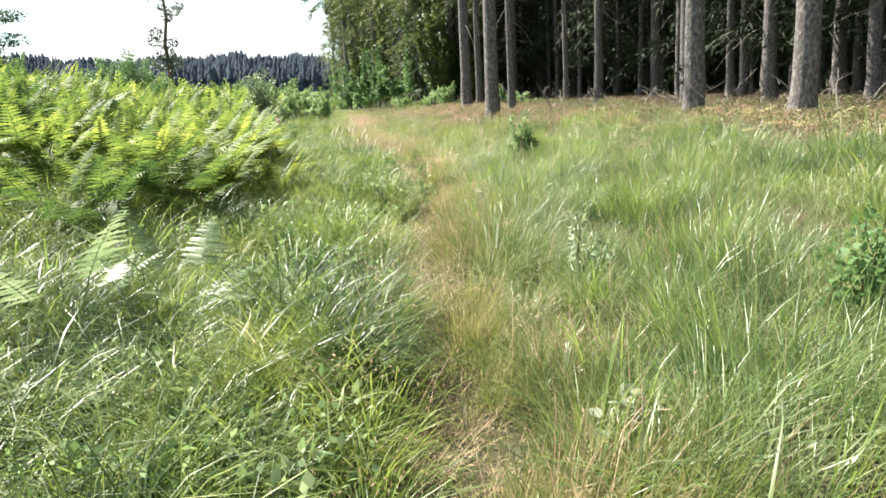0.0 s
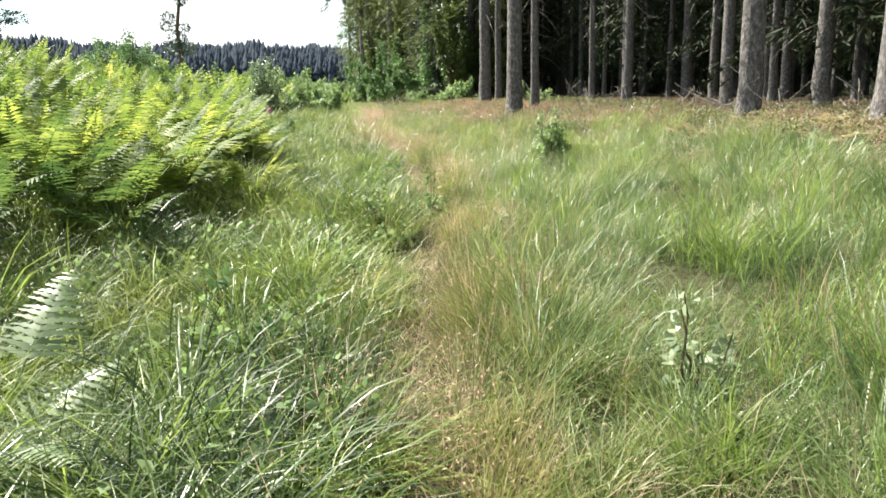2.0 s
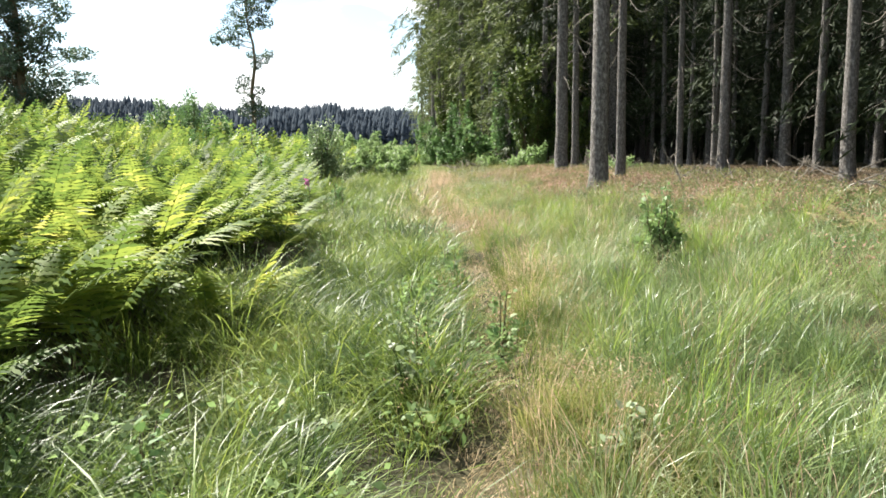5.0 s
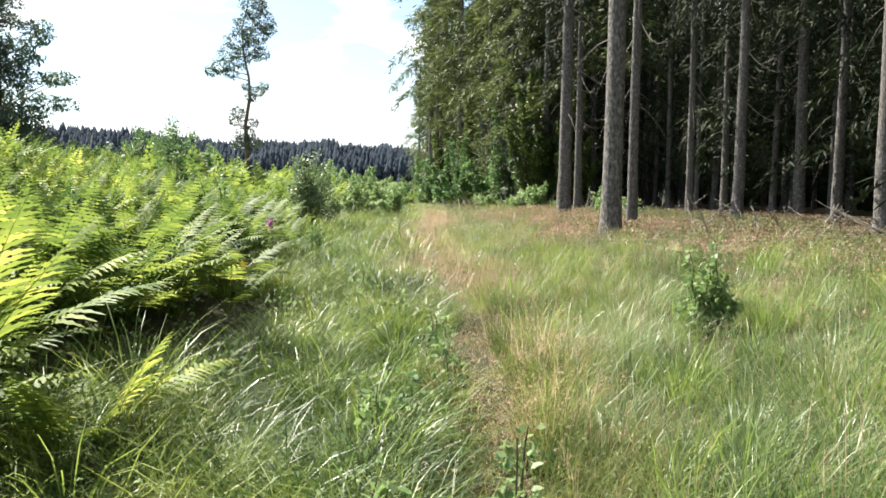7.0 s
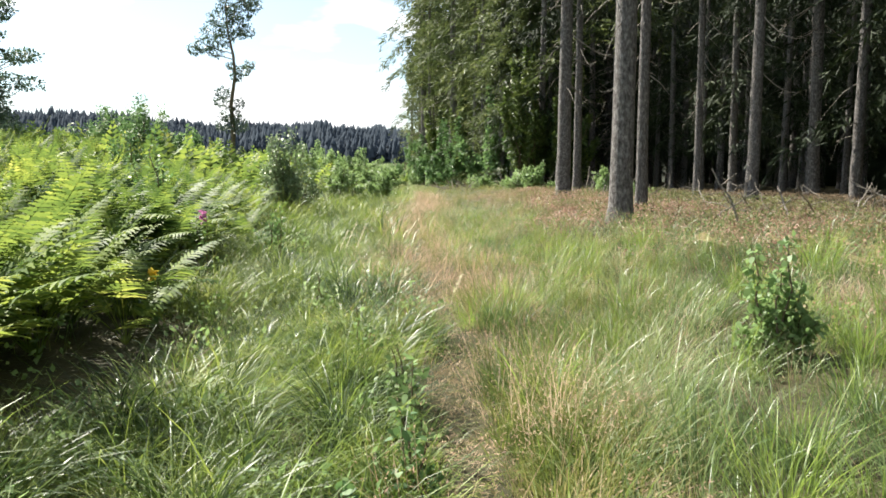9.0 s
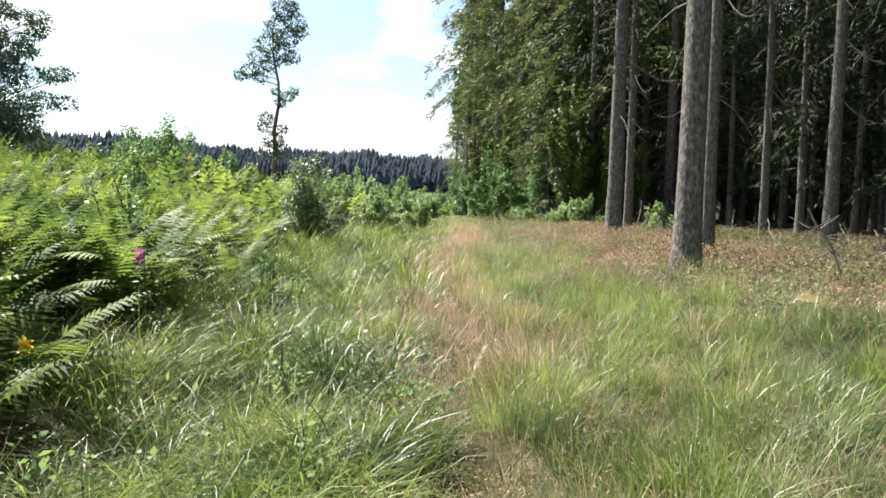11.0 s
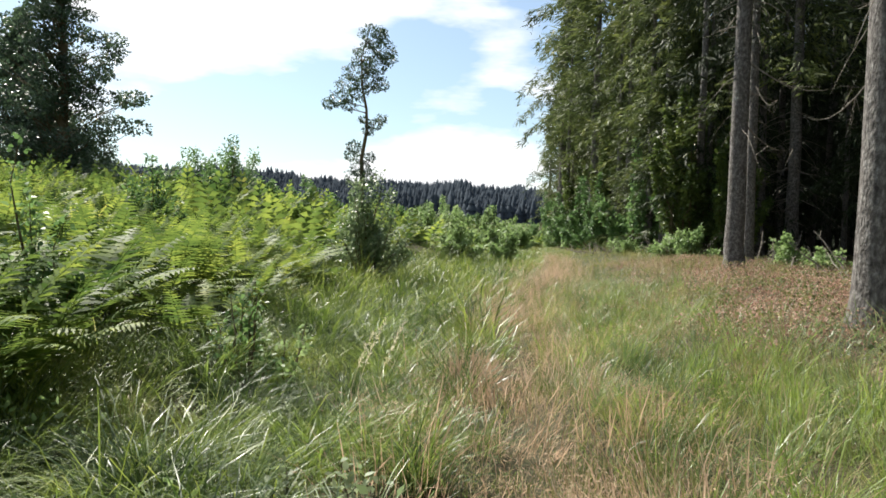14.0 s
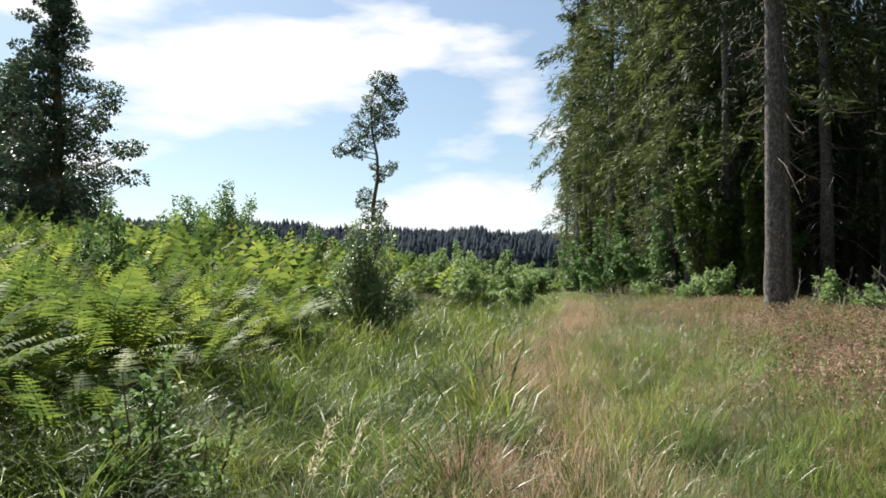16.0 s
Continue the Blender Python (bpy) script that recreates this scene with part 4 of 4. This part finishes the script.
cy = np.concatenate([rng.uniform(9, 22, 110), rng.uniform(22, 44, 70)])
cx = along(WOOD_LINE, cy) + rng.normal(0.0, 1.0, 180)
xs, ys = clustered(rng, cx, cy, 90, 0.17)
stuff("bilberry_cover", low_leaves(rng, xs, ys, 0.055, 0.26), M_BILBERRY, "low yellow-green bilberry cover along the wood's edge", "undergrowth")
cy = rng.uniform(10, 46, 420)
cx = along(WOOD_LINE, cy) + rng.normal(0.2, 1.35, 420)
xs, ys = clustered(rng, cx, cy, 110, 0.24)
stuff("withered_cover", low_leaves(rng, xs, ys, 0.036, 0.26), M_DRY, "withered pinkish-brown bracken litter at the wood's edge", "undergrowth")

cy = rng.uniform(8, 50, 620)
cx = along(WOOD_LINE, cy) + rng.uniform(0.5, 11, 620)
xs, ys = clustered(rng, cx, cy, 60, 0.42)
stuff("forest_litter", low_leaves(rng, xs, ys, 0.06, 0.14), M_DEAD, "brown needles, twigs and dead leaves under the spruces", "litter")
cy = rng.uniform(12, 46, 260)
cx = along(WOOD_LINE, cy) + rng.uniform(0.3, 5.5, 260)
xs, ys = clustered(rng, cx, cy, 60, 0.2)
stuff("forest_floor_herbs", low_leaves(rng, xs, ys, 0.055, 0.32), M_BILBERRY, "low green and brown herbs on the forest floor", "undergrowth")


# ---- grass ----
def patchy(x, y, keep):
    """Thins points so that they stand in patches with gaps."""
    v = 0.5 + 0.25 * np.sin(2.3 * x + 1.1 * y) * np.sin(1.9 * y - 0.7 * x) + 0.25 * np.sin(5.3 * x - 2.1 * y + 1) * np.sin(4.7 * y + 1.3 * x)
    ok = rng.uniform(size=len(x)) < np.clip(keep + (v - 0.5) * 2.2, 0, 1)
    return x[ok], y[ok]


def lie(x, y):
    """The way in which wind and rain have combed the grass, in radians."""
    return 0.6 + 1.5 * np.sin(1.9 * x + 0.8 * y) + 1.6 * np.sin(1.5 * y - 2.2 * x + 1.0)


def stature(x, y):
    """Taller and shorter patches of grass."""
    return 1 + 0.30 * np.sin(2.3 * x + 0.8 * y) * np.sin(1.7 * y - 0.9 * x) + 0.22 * np.sin(5.1 * x - 1.3 * y) * np.sin(4.3 * y + x)


def tufts(rng, cx, cy, per, spread, length, width, lean, curl, segs, comb=0.9):
    """Tufts of blades: each fans out from its middle and is combed over with its neighbours."""
    k = len(cx)
    scale = np.repeat(np.clip(rng.normal(1, 0.26, k) * stature(cx, cy), 0.4, 1.5), per)
    phi = np.repeat(lie(cx, cy) + rng.normal(0, 0.55, k), per)
    n = k * per
    ox, oy = rng.normal(0, spread, n), rng.normal(0, spread, n)
    x, y = np.repeat(cx, per) + ox, np.repeat(cy, per) + oy
    az = np.arctan2(oy + spread * comb * np.sin(phi), ox + spread * comb * np.cos(phi)) + rng.normal(0, 0.4, n)
    L = length * scale * rng.uniform(0.4, 1.25, n)
    r = np.hypot(ox, oy) / spread
    root = np.stack([x, y, land(x, y) - 0.01], 1)
    return blades(root, L, width * rng.uniform(0.6, 1.35, n), az, np.abs(rng.normal(lean, 0.14, n)) * (0.4 + 0.5 * r), np.abs(rng.normal(curl, 0.45, n)), segs)


def off_dry(x, y):
    """Leaves out the withered patch round the foremost trunks."""
    ok = ~((y > 22.5) & (y < 38) & (x > along(WOOD_LINE, y) - 2.2 - 0.5 * np.sin(1.3 * y) + rng.normal(0, 0.55, len(x))) & (rng.uniform(size=len(x)) > 0.22))
    return x[ok], y[ok]


def off_walk(x, y):
    """Leaves the middle of the trodden line free of tall stalks."""
    ok = np.abs(x - along(PATH_LINE, y)) > 0.2
    return x[ok], y[ok]


# gaps in the grass where dark soil stands for deep shade
SHADE_GAPS = ((-2.75, 15.4, 0.5, 0.75), (-3.0, 16.6, 0.5, 0.6), (-3.3, 13.6, 0.5, 0.5), (-0.66, 15.0, 0.14, 0.3), (-0.3, 10.9, 0.12, 0.4))


def off_shade_gaps(x, y):
    """Leaves dark soil bare to stand for shade under bracken and beside the path."""
    ok = np.ones(len(x), bool)
    for hx, hy, rx, ry in SHADE_GAPS:
        ok &= ((x - hx) / rx) ** 2 + ((y - hy) / ry) ** 2 > 1
    return x[ok], y[ok]


def zone(rng, count, y0, y1, power, lo, hi):
    """Points between two offsets from the path line, denser towards y0."""
    y = y0 + (y1 - y0) * rng.uniform(size=count) ** power
    a, b = lo(y), hi(y)
    return a + (b - a) * rng.uniform(size=count), y


PX = lambda y: along(PATH_LINE, y)
FX = lambda y: along(FERN_LINE, y)
WX = lambda y: along(WOOD_LINE, y)
# left of the path: lush, arching
x, y = patchy(*zone(rng, 5400, 4.6, 27, 1.3, lambda y: np.maximum(FX(y) + 0.1, PX(y) - 4.2), lambda y: PX(y) - 0.18 - 0.74 * ease(y, 14, 18) * (0.5 + 0.5 * np.sin(1.7 * y))), 0.62)
x, y = off_shade_gaps(x, y)
stuff("lush_grass", tufts(rng, x, y, 34, 0.06, 0.45, 0.0074, 0.2, 1.65, 3, 0.55), M_GRASS_LUSH, "lush dark green arching grass beside the path", "grass")
x, y = zone(rng, 1700, 24, 62, 1.3, lambda y: FX(y) - 0.5, lambda y: PX(y) - 0.3)
stuff("lush_grass_far", tufts(rng, x, y, 18, 0.2, 0.55, 0.02, 0.3, 1.2, 2), M_GRASS_LUSH, "lush green grass farther along the path", "grass")
x, y = zone(rng, 1300, 4.4, 24, 1.25, lambda y: PX(y) - 4.5, lambda y: PX(y) - 0.15)
x, y = off_shade_gaps(x, y)
stuff("short_grass", tufts(rng, x, y, 16, 0.16, 0.22, 0.007, 0.5, 0.9, 2), M_GRASS_LUSH, "short green grass between the tufts", "grass")
# the trodden line
x, y = zone(rng, 2600, 4.4, 60, 1.6, lambda y: PX(y) - 0.20 - 0.06 * np.sin(2.1 * y) - 0.12 * ease(y, 14, 18), lambda y: PX(y) + 0.20 + 0.06 * np.sin(1.3 * y) + 0.14 * ease(y, 14, 18))
stuff("trodden_grass", tufts(rng, x, y, 20, 0.09, 0.12, 0.006, 1.0, 0.8, 2), M_GRASS_PATH, "trodden straw-coloured grass of the footpath", "grass")
x, y = patchy(*zone(rng, 620, 5.0, 48, 1.3, lambda y: PX(y) - 0.4, lambda y: PX(y) + 0.45), 0.45)
stuff("path_grass", tufts(rng, x, y, 24, 0.08, 0.17, 0.007, 0.35, 0.9, 2), M_GRASS_TAN, "short olive tufts growing over the footpath", "grass")
# right of the path: olive and tan, then grey-green
x, y = off_dry(*patchy(*zone(rng, 3300, 4.4, 33, 1.25, lambda y: PX(y) + 0.19, lambda y: PX(y) + 0.85 + 2.2 * ease(y, 15, 22)), 0.72))
stuff("olive_grass", tufts(rng, x, y, 28, 0.07, 0.27, 0.006, 0.25, 0.9, 2), M_GRASS_TAN, "olive and tan grass beside the path", "grass")
x, y = off_dry(*patchy(*zone(rng, 5400, 5.0, 36, 1.2, lambda y: PX(y) + 0.45, lambda y: np.minimum(WX(y) - 1.0, PX(y) + 5.2)), 0.97))
ok = rng.uniform(size=len(x)) > 0.62 * ease(y, 15, 20)
x, y = x[ok], y[ok]
stuff("hair_grass", tufts(rng, x, y, 30, 0.062, 0.38, 0.0062, 0.2, 1.4, 3, 0.55), M_GRASS_GREY, "feathery grey-green hair grass", "grass")
x, y = off_dry(*patchy(*zone(rng, 1000, 5.0, 32, 1.1, lambda y: PX(y) + 0.4, lambda y: np.minimum(WX(y) - 1.0, PX(y) + 4.8)), 0.4))
stuff("vivid_grass", tufts(rng, x, y, 34, 0.07, 0.40, 0.008, 0.15, 0.8, 3), M_GRASS_VIVID, "bright green upright grass among the hair grass", "grass")
x, y = off_dry(*zone(rng, 1500, 4.4, 30, 1.2, lambda y: PX(y) + 0.2, lambda y: np.minimum(WX(y) - 0.8, PX(y) + 4.6)))
stuff("low_grass", tufts(rng, x, y, 16, 0.16, 0.17, 0.0065, 0.45, 0.9, 2), M_GRASS_TAN, "short olive grass under the hair grass", "grass")
x, y = patchy(*zone(rng, 620, 4.8, 22, 1.2, lambda y: PX(y) + 0.25, lambda y: np.minimum(WX(y) - 1.0, PX(y) + 3.8)), 0.4)
stuff("bent_stalks", tufts(rng, x, y, 13, 0.10, 0.42, 0.0036, 0.22, 0.7, 3), M_SEED, "thin straw-coloured stalks among the hair grass", "grass")
# seed heads over the path and the tan grass
x, y = off_walk(*patchy(*zone(rng, 620, 5.0, 46, 1.2, lambda y: PX(y) - 0.3, lambda y: PX(y) + 0.9), 0.5))
stuff("seed_heads", tufts(rng, x, y, 22, 0.12, 0.36, 0.0042, 0.25, 0.6, 2), M_SEED, "thin pinkish-brown seed heads over the grass", "grass")
x, y = patchy(*zone(rng, 1000, 20, 62, 1.2, lambda y: PX(y) - 0.9, lambda y: PX(y) + 1.3), 0.34)
stuff("seed_heads_far", tufts(rng, x, y, 24, 0.22, 0.32, 0.010, 0.3, 0.6, 2), M_SEED, "pinkish-brown seed heads over the far path", "grass")
x, y = off_walk(*patchy(*zone(rng, 560, 17, 36, 1.0, lambda y: PX(y) - 0.9, lambda y: PX(y) + 0.7), 0.42))
stuff("seed_haze", tufts(rng, x, y, 30, 0.16, 0.29, 0.0042, 0.2, 0.5, 2), M_SEED, "fine pinkish haze of seed stalks along the path", "grass")
def haze(x, y, per, spread, high):
    """Countless tiny spikelets that hang on hair-thin stalks over the grass."""
    xs, ys = clustered(rng, x, y, per, spread)
    n = len(xs)
    p = np.stack([xs, ys, land(xs, ys) + high * stature(xs, ys) * rng.uniform(0.55, 1.15, n)], 1)
    return leaves(p, rnd_dirs(rng, n, 0.5), rnd_dirs(rng, n), rng.uniform(0.012, 0.034, n), rng.uniform(0.003, 0.007, n))


x, y = patchy(*zone(rng, 2100, 4.8, 44, 1.1, lambda y: PX(y) - 0.4 - 0.6 * ease(y, 15, 20), lambda y: PX(y) + 0.8 + 0.6 * ease(y, 16, 22)), 0.30)
ok = rng.uniform(size=len(x)) < 0.35 + 0.65 * ease(y, 9, 16)
x, y = x[ok], y[ok]
stuff("spikelets", haze(x, y, 46, 0.12, 0.30), M_SEED, "pinkish-brown spikelets of bent grass over the path", "grass")
x, y = patchy(*zone(rng, 1500, 17, 46, 1.0, lambda y: PX(y) - 1.3, lambda y: np.maximum(WX(y) - 0.8, PX(y) + 1.0)), 0.24)
stuff("spikelets_far", haze(x, y, 40, 0.18, 0.32), M_SEED, "pinkish-brown haze of spikelets towards the trunks", "grass")
# withered grass before the trunks
x, y = patchy(*zone(rng, 2400, 9, 48, 1.0, lambda y: WX(y) - 2.6, lambda y: WX(y) + 0.8), 0.6)
stuff("withered_grass", tufts(rng, x, y, 20, 0.17, 0.20, 0.0075, 0.6, 1.0, 2), M_DRY, "withered pinkish straw grass before the trunks", "grass")
x, y = off_dry(*patchy(*zone(rng, 1700, 26, 125, 1.35, lambda y: PX(y) + 0.3 - 3 * ease(y, 60, 90), lambda y: np.maximum(WX(y), PX(y) + 1.0)), 0.6))
stuff("far_meadow_grass", tufts(rng, x, y, 24, 0.25, 0.36, 0.016, 0.3, 0.9, 2), M_GRASS_TAN, "tan meadow grass towards the wood's corner", "grass")
# small broad leaves among the grass on the left
x, y = patchy(*zone(rng, 420, 4.8, 20, 1.2, lambda y: PX(y) - 3.2, lambda y: PX(y) - 0.25), 0.4)
xs, ys = clustered(rng, x, y, 26, 0.10)
stuff("leafy_herbs", low_leaves(rng, xs, ys, 0.05, 0.34), M_LEAF_LIGHT, "small leafy herbs among the grass", "herbs")


def build_tussock(seed, per, spread, length, width, lean, curl, mat, label):
    """A tussock of five sheaves, each combed to its own side."""
    r = np.random.default_rng(seed)
    e = new("grass_tussock")
    for q in range(5):
        n = per // 5
        mid = 2 * np.pi * q / 5 + r.uniform(-0.5, 0.5)
        ox, oy = r.normal(0.7 * spread * math.cos(mid), 0.7 * spread, n), r.normal(0.7 * spread * math.sin(mid), 0.7 * spread, n)
        az = np.arctan2(oy + spread * math.sin(mid), ox + spread * math.cos(mid)) + r.normal(0, 0.3, n)
        L = length * r.uniform(0.85, 1.12) * r.uniform(0.45, 1.2, n)
        rr = np.hypot(ox, oy) / spread
        part("blade_sheaf", blades(np.stack([ox, oy, np.full(n, -0.03)], 1), L, width * r.uniform(0.6, 1.3, n), az, np.abs(r.normal(lean, 0.12, n)) * (0.4 + 0.5 * rr), np.abs(r.normal(curl, 0.4, n)), 4), mat, e)
    return tagged(e, label, "grass tussock", "grass tussocks beside the path")


def scatter_tussocks(made, x, y, lo, hi):
    for i in range(len(x)):
        m = pose(x[i], y[i], float(land(x[i], y[i])), 0, 0, float(rng.uniform(0, 360)))
        s = float(rng.uniform(lo, hi))
        t = made[i % len(made)]
        t = t if i < len(made) else copy_thing(t, m)
        t.matrix_basis = m @ Matrix.Diagonal((s, s, s * float(rng.uniform(0.8, 1.1)), 1))


SEDGE = [build_tussock(300 + i, 150, 0.085, 0.68, 0.0098, 0.28, 1.55, M_SEDGE if i != 2 else M_GRASS_VIVID, "large arching tussock of green sedge") for i in range(5)]
x, y = zone(rng, 135, 4.9, 25, 1.1, lambda y: np.maximum(FX(y) + 0.2, PX(y) - 3.4), lambda y: PX(y) - 0.4)
x, y = off_shade_gaps(x, y)
x, y = np.concatenate([[-0.65, -0.35, -1.0, -0.75], x]), np.concatenate([[7.3, 8.1, 8.3, 6.2], y])
xn, yn = zone(rng, 34, 5.0, 9.4, 1.0, lambda y: PX(y) - 1.7, lambda y: PX(y) - 0.35)
scatter_tussocks(SEDGE, np.concatenate([x, xn]), np.concatenate([y, yn]), 0.65, 1.15)
HAIR = [build_tussock(320 + i, 115, 0.08, 0.48, 0.007, 0.18, 0.85, M_GRASS_VIVID if i % 3 else M_GRASS_GREY, "tussock of bright green hair grass") for i in range(5)]
x, y = off_dry(*zone(rng, 145, 4.9, 30, 1.2, lambda y: PX(y) + 0.45, lambda y: np.minimum(WX(y) - 1.0, PX(y) + 4.8)))
x, y = np.concatenate([[-0.5, -0.35, -0.68, 0.75, 0.9, 2.4, 2.2, 0.0, 0.42], x]), np.concatenate([[18.1, 18.4, 18.35, 12.2, 14.6, 7.9, 8.1, 14.3, 10.1], y])
scatter_tussocks(HAIR, x, y, 0.65, 1.15)
DEAD = [build_tussock(340 + i, 110, 0.13, 0.5, 0.0075, 0.45, 1.5, M_DEAD, "withered brown grass tussock under the bracken") for i in range(3)]
x, y = np.array([-1.95, -2.2, -2.0, -2.3, -2.45, -2.7, -3.1, -3.3, -2.6, -1.7]), np.array([12.7, 13.3, 14.2, 15.2, 16.0, 16.9, 17.8, 18.4, 11.6, 12.0])
scatter_tussocks(DEAD, x, y, 0.7, 1.15)
# rougher grass around the start and out to the sides
x, y = zone(rng, 2300, -10, 12, 0.8, lambda y: PX(y) - 10, lambda y: PX(y) + 10)
ok = (y < 5.2) | (np.abs(x - PX(y)) > 3.6)
stuff("rough_grass", tufts(rng, x[ok], y[ok], 14, 0.16, 0.42, 0.016, 0.3, 1.1, 2), M_GRASS_LUSH, "rough green grass around the clearing", "grass")
x, y = zone(rng, 900, 8, 26, 1.0, lambda y: np.minimum(PX(y) + 3.4, WX(y) - 1.5), lambda y: WX(y) + 2.0)
stuff("edge_grass", tufts(rng, x, y, 16, 0.16, 0.34, 0.010, 0.35, 1.1, 2), M_GRASS_GREY, "thin grey-green grass along the wood's edge", "grass")
